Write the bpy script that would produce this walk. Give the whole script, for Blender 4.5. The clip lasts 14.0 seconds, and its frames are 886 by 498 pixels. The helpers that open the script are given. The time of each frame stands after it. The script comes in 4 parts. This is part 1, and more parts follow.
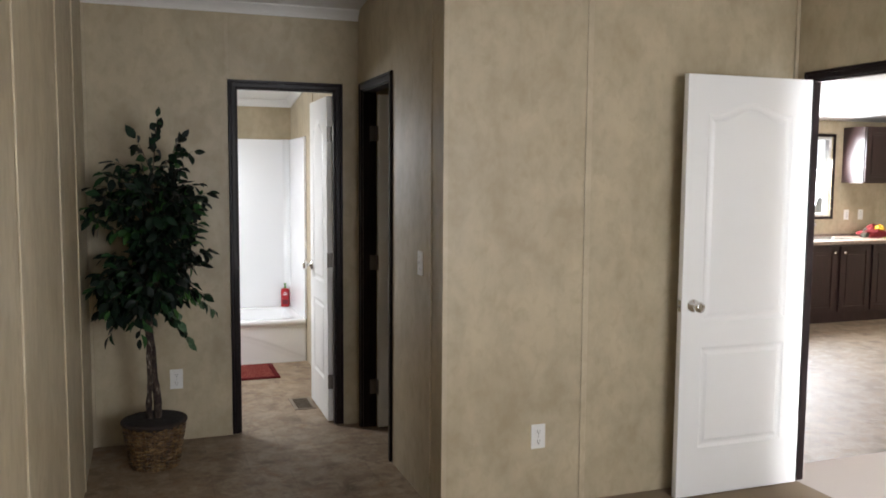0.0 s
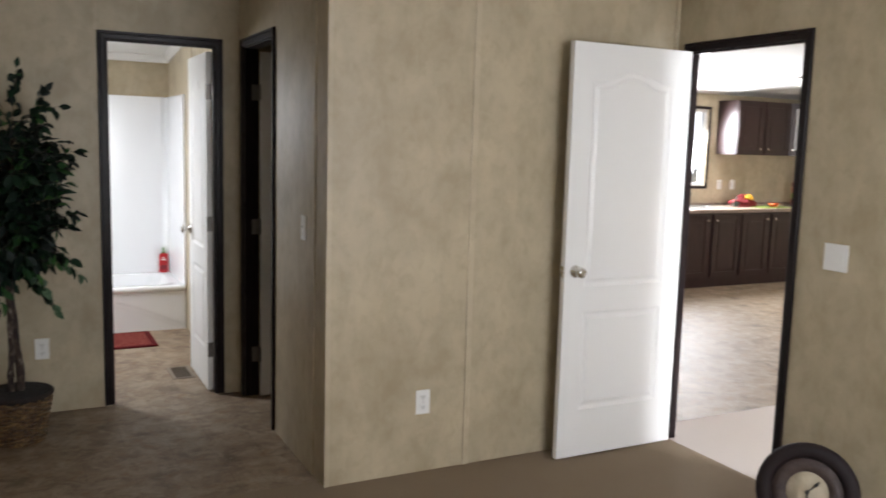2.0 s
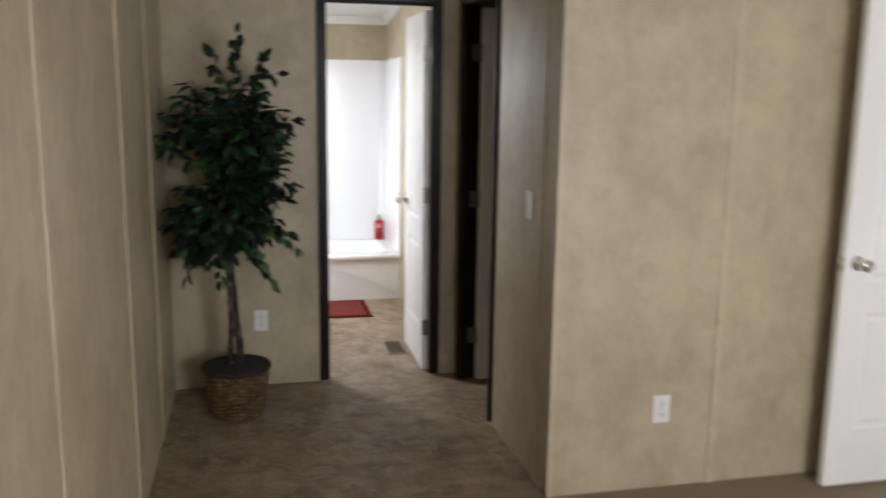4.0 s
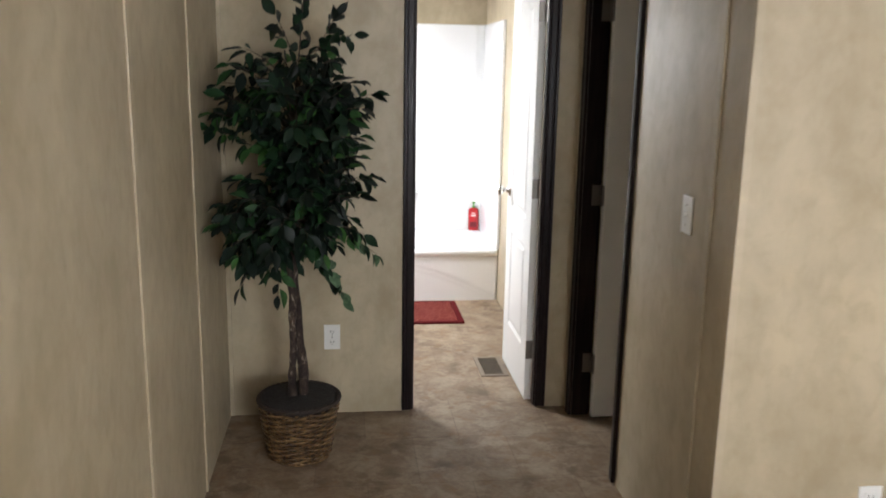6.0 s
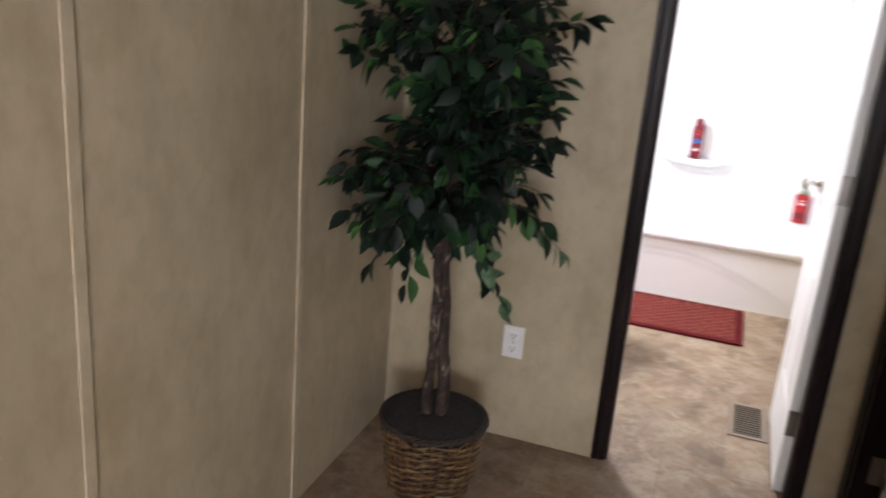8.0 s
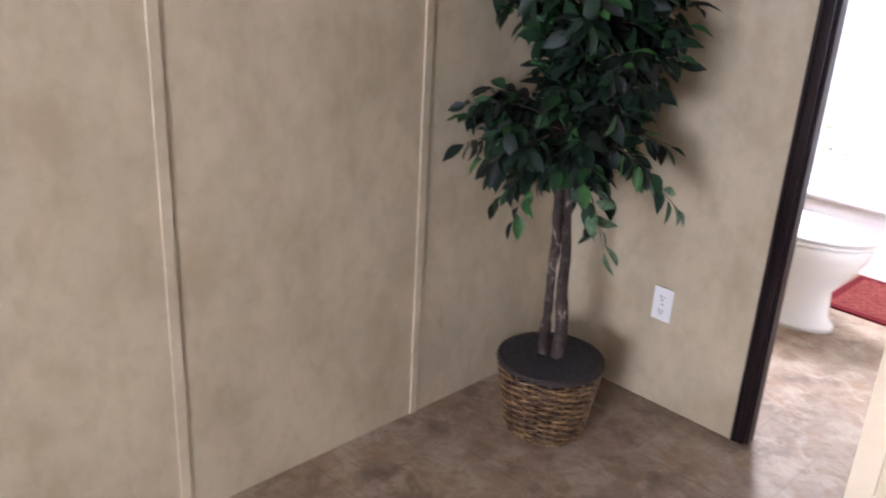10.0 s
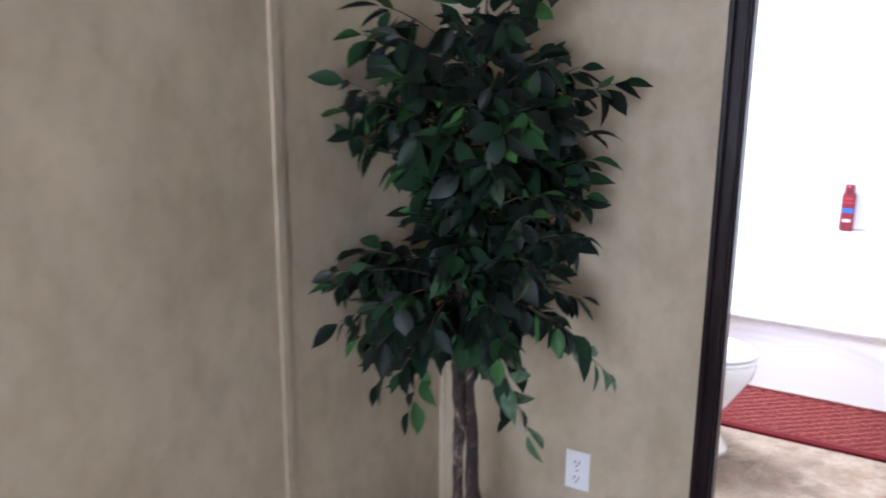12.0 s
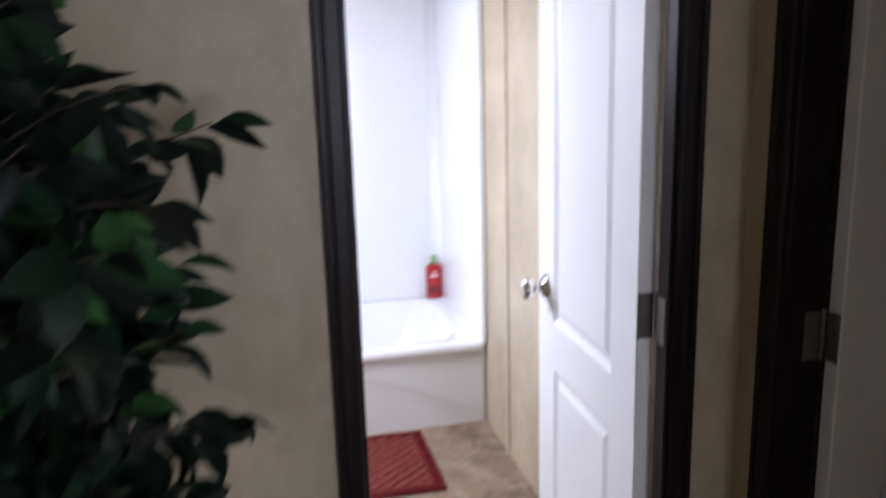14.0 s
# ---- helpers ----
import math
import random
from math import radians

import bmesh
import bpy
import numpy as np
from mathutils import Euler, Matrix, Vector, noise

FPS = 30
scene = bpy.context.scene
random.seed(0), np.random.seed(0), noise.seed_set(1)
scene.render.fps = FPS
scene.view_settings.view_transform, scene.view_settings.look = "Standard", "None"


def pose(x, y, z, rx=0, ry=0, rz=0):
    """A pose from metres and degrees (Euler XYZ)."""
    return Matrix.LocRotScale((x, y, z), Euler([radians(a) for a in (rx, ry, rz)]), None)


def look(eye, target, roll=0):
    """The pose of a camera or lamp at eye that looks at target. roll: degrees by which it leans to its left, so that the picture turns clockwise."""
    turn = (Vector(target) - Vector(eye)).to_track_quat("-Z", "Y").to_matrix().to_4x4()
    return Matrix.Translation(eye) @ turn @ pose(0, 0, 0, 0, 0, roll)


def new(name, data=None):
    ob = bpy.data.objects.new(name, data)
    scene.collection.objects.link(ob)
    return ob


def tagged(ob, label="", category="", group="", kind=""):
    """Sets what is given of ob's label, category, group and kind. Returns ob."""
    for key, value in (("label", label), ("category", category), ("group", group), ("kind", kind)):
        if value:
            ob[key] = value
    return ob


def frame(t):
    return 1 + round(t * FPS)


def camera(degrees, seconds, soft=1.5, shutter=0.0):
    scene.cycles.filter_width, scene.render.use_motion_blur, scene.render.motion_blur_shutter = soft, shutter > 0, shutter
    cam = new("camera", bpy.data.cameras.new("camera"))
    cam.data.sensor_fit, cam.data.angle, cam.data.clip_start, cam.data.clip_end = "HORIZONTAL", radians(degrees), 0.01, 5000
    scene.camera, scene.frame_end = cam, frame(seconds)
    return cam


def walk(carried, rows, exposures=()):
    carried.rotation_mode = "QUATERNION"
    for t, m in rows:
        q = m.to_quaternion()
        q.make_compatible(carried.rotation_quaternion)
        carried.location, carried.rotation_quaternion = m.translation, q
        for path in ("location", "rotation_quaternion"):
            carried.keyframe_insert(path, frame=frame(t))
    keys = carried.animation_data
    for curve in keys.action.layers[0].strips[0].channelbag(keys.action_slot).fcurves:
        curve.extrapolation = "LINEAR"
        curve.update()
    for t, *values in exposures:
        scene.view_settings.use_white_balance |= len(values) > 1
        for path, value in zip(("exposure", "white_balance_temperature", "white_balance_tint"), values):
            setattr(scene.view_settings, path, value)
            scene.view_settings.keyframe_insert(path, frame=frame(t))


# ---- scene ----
cam = camera(55.8, 14.0, soft=1.7, shutter=0.65)
PATH = [
    (0, (-0.041, -0.172, 1.568), (0.624, 1.706, 1.391), 0.4),
    (0.5, (-0.04, -0.166, 1.554), (0.64, 1.702, 1.334), 0.9),
    (1, (-0.029, -0.139, 1.542), (0.91, 1.606, 1.273), 1.7),
    (1.5, (-0.028, -0.12, 1.562), (0.924, 1.619, 1.297), 1.5),
    (2, (-0.001, -0.122, 1.559), (0.904, 1.643, 1.305), 1.6),
    (2.5, (0.031, -0.079, 1.551), (0.761, 1.756, 1.234), 3.0),
    (3, (0.018, 0.071, 1.565), (0.685, 1.931, 1.255), 2.6),
    (3.5, (-0.006, 0.214, 1.567), (0.574, 2.101, 1.243), 0.5),
    (4, (0.073, 0.351, 1.58), (0.513, 2.269, 1.222), 0.8),
    (4.2, (0.100, 0.420, 1.575), (0.440, 2.35, 1.246), 1.5),
    (6.3, (0.192, 1.406, 1.563), (0.379, 3.339, 1.085), 1.0),
    (6.5, (0.234, 1.526, 1.547), (0.37, 3.447, 1.008), 1.2),
    (7, (0.329, 1.833, 1.554), (0.326, 3.769, 1.055), 1.3),
    (7.5, (0.451, 2.084, 1.554), (0.222, 3.997, 1.02), -0.5),
    (8, (0.682, 2.275, 1.517), (0.081, 4.085, 0.915), 4.8),
    (8.2, (0.785, 2.342, 1.529), (0.046, 4.089, 0.889), 4.8),
    (10.3, (1.390, 2.563, 1.509), (-0.012, 3.824, 0.842), 1.5),
    (10.5, (1.378, 2.569, 1.515), (-0.069, 3.856, 1.014), 1.8),
    (11, (1.245, 2.603, 1.59), (-0.162, 3.979, 1.231), 1.2),
    (11.5, (1.091, 2.643, 1.573), (-0.123, 4.173, 1.146), -0.3),
    (12, (0.888, 2.82, 1.527), (-0.116, 4.486, 1.064), 0.4),
    (12.5, (0.714, 2.989, 1.554), (-0.045, 4.774, 1.066), 1.9),
    (13, (0.493, 3.131, 1.538), (0.207, 5.044, 1.03), -0.2),
    (13.5, (0.348, 3.274, 1.521), (0.467, 5.19, 0.963), -0.4),
    (14, (0.316, 3.528, 1.534), (0.737, 5.43, 1.079), -1.6),
]
EXPOSURES = [
    (0.0, -0.06, 6250, 10), (1.5, 0.0, 6150, 10), (2.5, -0.14, 6200, 10), (3.0, -0.2, 6200, 10), (3.5, -0.1, 6200, 10), (4.0, 0.13, 6200, 11), (6.3, 0.6, 6250, 10), (7.0, 0.58, 6250, 11),
    (8.0, 0.72, 6250, 17), (10.3, 1.6, 5550, 23), (11.0, 1.64, 5400, 22), (11.5, 1.58, 5400, 21), (12.0, 1.26, 5300, 19), (12.5, 1.02, 5350, 16), (13.0, 0.58, 5380, 15), (13.5, 0.33, 5500, 18), (14.0, 0.1, 5580, 19),
]
walk(cam, [(t, look(eye, target, roll)) for t, eye, target, roll in PATH], EXPOSURES)

# ---- world and light ----
world = bpy.data.worlds.new("world")
scene.world = world
world.use_nodes = True
wn = world.node_tree
sky = wn.nodes.new("ShaderNodeTexSky")
sky.sky_type, sky.sun_disc = "NISHITA", False
sky.sun_elevation, sky.sun_rotation = radians(48), radians(150)
wn.links.new(sky.outputs[0], wn.nodes["Background"].inputs[0])
wn.nodes["Background"].inputs[1].default_value = 0.12

sun = new("sun", bpy.data.lights.new("sun", "SUN"))
sun.data.energy, sun.data.angle, sun.data.color = 3.0, radians(0.5), (1.0, 0.95, 0.88)
sun.matrix_world = look((0, 0, 30), (8, -14, 0))


def window_light(name, eye, target, width, height, watts, color):
    """Daylight that enters by a window."""
    lamp = new(name, bpy.data.lights.new(name, "AREA"))
    lamp.data.shape, lamp.data.size, lamp.data.size_y = "RECTANGLE", width, height
    lamp.data.energy, lamp.data.color = watts, color
    lamp.matrix_world = look(eye, target)
    return lamp


DAY = (0.98, 0.985, 1.0)
window_light("daylight_bedroom", (1.65, -0.80, 1.45), (1.65, 2.0, 1.25), 1.5, 1.05, 62, DAY)
window_light("daylight_bath", (-0.40, 6.29, 1.68), (0.9, 6.1, -0.2), 0.58, 0.72, 47, DAY)
window_light("daylight_living", (4.00, -0.80, 1.40), (4.00, 2.0, -0.6), 1.1, 1.4, 220, DAY)
window_light("daylight_kitchen", (6.93, 7.56, 1.58), (6.93, 5.0, 0.6), 0.95, 0.88, 215, DAY)

# ---- materials ----


def mat(name, color, rough=0.6, metal=0.0, spec=0.5):
    m = bpy.data.materials.new(name)
    m.use_nodes = True
    b = m.node_tree.nodes["Principled BSDF"]
    b.inputs["Base Color"].default_value = (*color, 1)
    b.inputs["Roughness"].default_value = rough
    b.inputs["Metallic"].default_value = metal
    b.inputs["Specular IOR Level"].default_value = spec
    return m


def node(m, kind, **values):
    n = m.node_tree.nodes.new(kind)
    for key, v in values.items():
        n.inputs[key].default_value = v
    return n


def link(m, a, b):
    m.node_tree.links.new(a, b)


def coords(m, scale=(1, 1, 1), rot=(0, 0, 0)):
    tc = node(m, "ShaderNodeTexCoord")
    mp = node(m, "ShaderNodeMapping")
    mp.inputs["Scale"].default_value = scale
    mp.inputs["Rotation"].default_value = rot
    link(m, tc.outputs["Object"], mp.inputs[0])
    return mp.outputs[0]


def noise_tex(m, co, scale, detail=4.0, rough=0.55, distort=0.0):
    n = node(m, "ShaderNodeTexNoise", Scale=scale, Detail=detail, Roughness=rough, Distortion=distort)
    link(m, co, n.inputs["Vector"])
    return n.outputs["Fac"]


def ramp(m, fac, stops):
    r = m.node_tree.nodes.new("ShaderNodeValToRGB")
    while len(r.color_ramp.elements) < len(stops):
        r.color_ramp.elements.new(0.5)
    for e, (p, c) in zip(r.color_ramp.elements, stops):
        e.position, e.color = p, (*c, 1)
    link(m, fac, r.inputs[0])
    return r.outputs[0]


def mix(m, fac, a, b, mode="MIX"):
    n = m.node_tree.nodes.new("ShaderNodeMix")
    n.data_type, n.blend_type = "RGBA", mode
    if isinstance(fac, float):
        n.inputs[0].default_value = fac
    else:
        link(m, fac, n.inputs[0])
    for sock, v in ((n.inputs[6], a), (n.inputs[7], b)):
        if isinstance(v, tuple):
            sock.default_value = (*v, 1)
        else:
            link(m, v, sock)
    return n.outputs[2]


def bump(m, height, strength=0.2, distance=0.01):
    b = node(m, "ShaderNodeBump", Strength=strength, Distance=distance)
    link(m, height, b.inputs["Height"])
    link(m, b.outputs[0], m.node_tree.nodes["Principled BSDF"].inputs["Normal"])


def set_color(m, c):
    link(m, c, m.node_tree.nodes["Principled BSDF"].inputs["Base Color"])


def set_rough(m, fac, lo, hi):
    n = node(m, "ShaderNodeMapRange")
    n.inputs["To Min"].default_value, n.inputs["To Max"].default_value = lo, hi
    link(m, fac, n.inputs["Value"])
    link(m, n.outputs[0], m.node_tree.nodes["Principled BSDF"].inputs["Roughness"])


def wall_material(name, tone):
    """Printed vinyl wall board: cloudy beige with a faint vertical drag."""
    m = mat(name, tone, 0.45, spec=0.5)
    co = coords(m, (1, 1, 0.75))
    cloud = noise_tex(m, co, 5.0, 5.0, 0.6, 0.2)
    blotch = noise_tex(m, co, 19.0, 4.0, 0.55, 0.4)
    drag = noise_tex(m, coords(m, (34, 34, 2.2)), 1.0, 3.0, 0.5)
    r, g, b = tone
    c = ramp(m, cloud, [(0.32, (r * 0.84, g * 0.82, b * 0.78)), (0.5, tone), (0.68, (r * 1.14, g * 1.14, b * 1.14))])
    c = mix(m, ramp(m, blotch, [(0.47, (0, 0, 0)), (0.72, (0.47, 0.47, 0.47))]), c, (r * 0.78, g * 0.74, b * 0.67))
    c = mix(m, ramp(m, drag, [(0.48, (0, 0, 0)), (0.78, (0.16, 0.16, 0.16))]), c, (r * 1.12, g * 1.1, b * 1.06))
    set_color(m, c)
    set_rough(m, blotch, 0.37, 0.54)
    bump(m, noise_tex(m, coords(m), 160.0, 2.0), 0.06, 0.002)
    return m


M_WALL = wall_material("wall_board", (0.455, 0.386, 0.268))
M_BATTEN = wall_material("batten_board", (0.49, 0.42, 0.30))

M_CEIL = mat("ceiling_white", (0.78, 0.77, 0.75), 0.85)
bump(M_CEIL, noise_tex(M_CEIL, coords(M_CEIL), 90.0, 4.0, 0.7), 0.35, 0.004)
M_CROWN = mat("crown_white", (0.78, 0.77, 0.75), 0.5)


def vinyl_material():
    """Sheet vinyl printed as mottled brown stone tiles."""
    m = mat("vinyl_floor", (0.3, 0.23, 0.16), 0.42, spec=0.35)
    co = coords(m)
    big = noise_tex(m, co, 5.0, 7.0, 0.62, 0.35)
    vein = noise_tex(m, coords(m, (1, 1, 1), (0, 0, 0.6)), 8.5, 7.0, 0.66, 0.45)
    spot = noise_tex(m, coords(m, (1, 1, 1), (0, 0, 1.4)), 11.0, 5.0, 0.6, 0.3)
    fine = noise_tex(m, co, 60.0, 4.0, 0.6)
    c = ramp(m, big, [(0.34, (0.135, 0.092, 0.060)), (0.45, (0.205, 0.148, 0.100)), (0.54, (0.27, 0.205, 0.142)), (0.66, (0.19, 0.130, 0.080))])
    c = mix(m, ramp(m, vein, [(0.47, (0, 0, 0)), (0.63, (0.85, 0.85, 0.85))]), c, (0.36, 0.295, 0.22))
    c = mix(m, ramp(m, spot, [(0.54, (0, 0, 0)), (0.68, (0.7, 0.7, 0.7))]), c, (0.225, 0.135, 0.068))
    c = mix(m, ramp(m, fine, [(0.4, (0, 0, 0)), (0.7, (0.28, 0.28, 0.28))]), c, (0.15, 0.105, 0.07))
    br = node(m, "ShaderNodeTexBrick", Scale=1.0)
    br.offset, br.squash = 0.5, 1.0
    br.inputs["Mortar Size"].default_value = 0.003
    br.inputs["Mortar Smooth"].default_value = 0.4
    br.inputs["Brick Width"].default_value, br.inputs["Row Height"].default_value = 0.405, 0.405
    br.inputs["Color1"].default_value, br.inputs["Color2"].default_value = (0.95, 0.93, 0.91, 1), (1.13, 1.11, 1.08, 1)
    br.inputs["Mortar"].default_value = (0.86, 0.83, 0.80, 1)
    shifted = node(m, "ShaderNodeMapping")
    shifted.inputs["Location"].default_value = (0.1645, -0.13, 0.0)
    link(m, co, shifted.inputs[0])
    link(m, shifted.outputs[0], br.inputs["Vector"])
    c = mix(m, 1.0, c, br.outputs["Color"], "MULTIPLY")
    set_color(m, c)
    set_rough(m, vein, 0.45, 0.68)
    bump(m, fine, 0.08, 0.003)
    return m


M_VINYL = vinyl_material()

M_CARPET = mat("carpet_tan", (0.36, 0.27, 0.18), 0.95, spec=0.1)
_c = coords(M_CARPET)
set_color(M_CARPET, mix(M_CARPET, noise_tex(M_CARPET, _c, 380.0, 2.0), mix(M_CARPET, noise_tex(M_CARPET, _c, 3.0, 4.0), (0.27, 0.205, 0.140), (0.37, 0.292, 0.208)), (0.27, 0.205, 0.145)))
bump(M_CARPET, noise_tex(M_CARPET, _c, 420.0, 3.0, 0.7), 0.8, 0.006)

# the same tan carpet, with the living room's strong daylight painted into its colour
M_CARPET_LIT = mat("carpet_lit", (0.58, 0.52, 0.48), 0.95, spec=0.1)
_c = coords(M_CARPET_LIT)
set_color(M_CARPET_LIT, mix(M_CARPET_LIT, noise_tex(M_CARPET_LIT, _c, 300.0, 2.0), (0.52, 0.46, 0.42), (0.66, 0.60, 0.56)))
bump(M_CARPET_LIT, noise_tex(M_CARPET_LIT, _c, 420.0, 3.0, 0.7), 0.6, 0.005)

M_ESPRESSO = mat("espresso_trim", (0.014, 0.009, 0.010), 0.38, spec=0.15)
_e = noise_tex(M_ESPRESSO, coords(M_ESPRESSO, (40, 40, 3)), 1.5, 5.0)
set_color(M_ESPRESSO, ramp(M_ESPRESSO, _e, [(0.35, (0.008, 0.005, 0.0055)), (0.7, (0.021, 0.013, 0.013))]))
set_rough(M_ESPRESSO, _e, 0.26, 0.42)

M_CABINET = mat("cabinet_wood", (0.05, 0.025, 0.022), 0.38)
_e = noise_tex(M_CABINET, coords(M_CABINET, (60, 60, 4)), 1.2, 6.0)
set_color(M_CABINET, ramp(M_CABINET, _e, [(0.3, (0.013, 0.0055, 0.0055)), (0.7, (0.036, 0.015, 0.014))]))

M_DOOR = mat("door_white", (0.86, 0.86, 0.85), 0.36)
_e = noise_tex(M_DOOR, coords(M_DOOR, (60, 60, 3)), 2.0, 5.0)
bump(M_DOOR, _e, 0.1, 0.002)
set_rough(M_DOOR, _e, 0.32, 0.46)

M_PLATE = mat("plate_white", (0.80, 0.80, 0.79), 0.35)
M_SLOT = mat("slot_dark", (0.02, 0.02, 0.02), 0.6)
M_CHROME = mat("chrome", (0.75, 0.74, 0.72), 0.12, 1.0)
M_NICKEL = mat("hinge_nickel", (0.24, 0.22, 0.20), 0.35, 1.0)
_e = noise_tex(M_NICKEL, coords(M_NICKEL), 120.0, 3.0)
set_rough(M_NICKEL, _e, 0.26, 0.45)
M_TUB = mat("tub_acrylic", (0.84, 0.845, 0.85), 0.14)
set_rough(M_TUB, noise_tex(M_TUB, coords(M_TUB), 6.0, 4.0), 0.10, 0.22)
M_PORCELAIN = mat("porcelain", (0.82, 0.82, 0.81), 0.08)
M_GLASS = mat("window_glass", (1, 1, 1), 0.0)
M_GLASS.node_tree.nodes["Principled BSDF"].inputs["Transmission Weight"].default_value = 1.0
M_VINYLFRAME = mat("window_vinyl", (0.8, 0.8, 0.79), 0.4)

# ---- mesh helpers ----


def box(bm, x0, x1, y0, y1, z0, z1, bevel=0.0):
    """One box, its edges rounded if bevel is given."""
    vs = [bm.verts.new(p) for p in ((x0, y0, z0), (x1, y0, z0), (x1, y1, z0), (x0, y1, z0), (x0, y0, z1), (x1, y0, z1), (x1, y1, z1), (x0, y1, z1))]
    fs = [bm.faces.new([vs[i] for i in f]) for f in ((3, 2, 1, 0), (4, 5, 6, 7), (0, 1, 5, 4), (1, 2, 6, 5), (2, 3, 7, 6), (3, 0, 4, 7))]
    if bevel:
        edges = list({e for f in fs for e in f.edges})
        bmesh.ops.bevel(bm, geom=edges, offset=bevel, segments=2, affect="EDGES", profile=0.6)
    return bm


def boxed(*a, **k):
    return box(bmesh.new(), *a, **k)


def lathe(profile, n=24, axis="z", at=(0, 0, 0), bm=None):
    """A turned shape. profile: (radius, height) from one end to the other."""
    bm = bm or bmesh.new()
    rings = []
    for r, h in profile:
        ring = []
        for i in range(n):
            a = 2 * math.pi * i / n
            p = (r * math.cos(a), r * math.sin(a), h)
            if axis == "x":
                p = (p[2], p[0], p[1])
            elif axis == "y":
                p = (p[1], p[2], p[0])
            ring.append(bm.verts.new((p[0] + at[0], p[1] + at[1], p[2] + at[2])))
        rings.append(ring)
    for a, b in zip(rings, rings[1:]):
        for i in range(n):
            bm.faces.new((a[i], a[(i + 1) % n], b[(i + 1) % n], b[i])).smooth = True
    bm.faces.new(rings[0][::-1])
    bm.faces.new(rings[-1])
    return bm


def tube(bm, points, radii, n=8):
    """A tapered tube along points."""
    pts = [Vector(p) for p in points]
    rings = []
    for i, p in enumerate(pts):
        d = (pts[min(i + 1, len(pts) - 1)] - pts[max(i - 1, 0)]).normalized()
        u = d.orthogonal().normalized() if i == 0 else (u - d * u.dot(d)).normalized()
        v = d.cross(u)
        r = radii[i] if isinstance(radii, (list, tuple)) else radii
        rings.append([bm.verts.new(p + (u * math.cos(2 * math.pi * k / n) + v * math.sin(2 * math.pi * k / n)) * r) for k in range(n)])
    for a, b in zip(rings, rings[1:]):
        for k in range(n):
            bm.faces.new((a[k], a[(k + 1) % n], b[(k + 1) % n], b[k])).smooth = True
    bm.faces.new(rings[0][::-1])
    bm.faces.new(rings[-1])
    return bm


def mesh_of(name, bm, *materials):
    me = bpy.data.meshes.new(name)
    bmesh.ops.recalc_face_normals(bm, faces=bm.faces)
    bm.to_mesh(me)
    bm.free()
    for m in materials:
        me.materials.append(m)
    return me


def part(name, bm, material, parent, label=""):
    ob = new(name, mesh_of(name, bm, material))
    ob.parent = parent
    return tagged(ob, label)


def thing(name, label, category, m=None, group="", kind=""):
    ob = new(name)
    ob.empty_display_size = 0.1
    if m is not None:
        ob.matrix_world = m
    return tagged(ob, label, category, group, kind)


def structure(name, bm, material, label, category):
    return tagged(new(name, mesh_of(name, bm, material)), label, category, kind="structure")


# ---- plan ----
XW = -0.36            # west wall, inner face
XC = 1.19             # hall wall, hall face
YC = 3.30             # corner wall, bedroom face
XE = 3.09             # wall between bedroom and kitchen, bedroom face
YB = 4.882            # bathroom wall, hall face
YN = 7.48             # outer north wall, inner face
YS = -0.75            # outer south wall, inner face
XK = 9.15             # kitchen's east wall
XB = 1.20             # bathroom's east wall
T = 0.042             # thickness of inner walls
TH = 0.075            # thickness of the hall wall
YR = 3.38             # ridge of the vault, and the joint of carpet and vinyl


def ceiling_z(y):
    return 2.215 + 0.1265 * (YN - y if y > YR else y - YS + (YN - YR) - (YR - YS))


# floors
structure("floor_vinyl", boxed(XW - 0.15, XK + 0.15, YR, YN + 0.15, -0.1, 0.0), M_VINYL, "mottled brown stone-print sheet vinyl floor", "floor")
# lit copy of the tan carpet: brightness comes from its colour
structure("floor_carpet_lit", boxed(XE, XK + 0.15, YS - 0.15, YR, -0.1, 0.006), M_CARPET_LIT, "tan carpet in the living room, daylight painted into its pale colour", "floor")
structure("floor_carpet", boxed(XW - 0.15, XE, YS - 0.15, YR, -0.1, 0.006), M_CARPET, "tan short-pile carpet", "floor")

# vaulted ceiling
bm = bmesh.new()
sec = [(YS - 0.15, 3.0), (YN + 0.15, 3.0), (YN + 0.15, ceiling_z(YN) - 0.019), (YR, ceiling_z(YR)), (YS - 0.15, ceiling_z(YS) - 0.019)]
ends = [[bm.verts.new((x, y, z)) for y, z in sec] for x in (XW - 0.15, XK + 0.15)]
bm.faces.new(ends[0])
bm.faces.new(ends[1][::-1])
for i in range(5):
    j = (i + 1) % 5
    bm.faces.new((ends[0][j], ends[0][i], ends[1][i], ends[1][j]))
structure("ceiling", bm, M_CEIL, "white textured vaulted ceiling", "ceiling")


def wall(name, axis, at, thick, a0, a1, openings=(), label="cloudy beige printed wall board", z1=2.9):
    """A wall along 'x' or 'y'. at: where its first face lies; openings: (from, to, sill, head)."""
    bm = bmesh.new()

    def slab(p, q, z0, zt):
        if axis == "x":
            box(bm, p, q, at, at + thick, z0, zt)
        else:
            box(bm, at, at + thick, p, q, z0, zt)

    here = a0
    for p, q, sill, head in sorted(openings):
        slab(here, p, 0.0, z1)
        if sill > 0:
            slab(p, q, 0.0, sill)
        slab(p, q, head, z1)
        here = q
    slab(here, a1, 0.0, z1)
    return structure(name, bm, M_WALL, label, "wall")


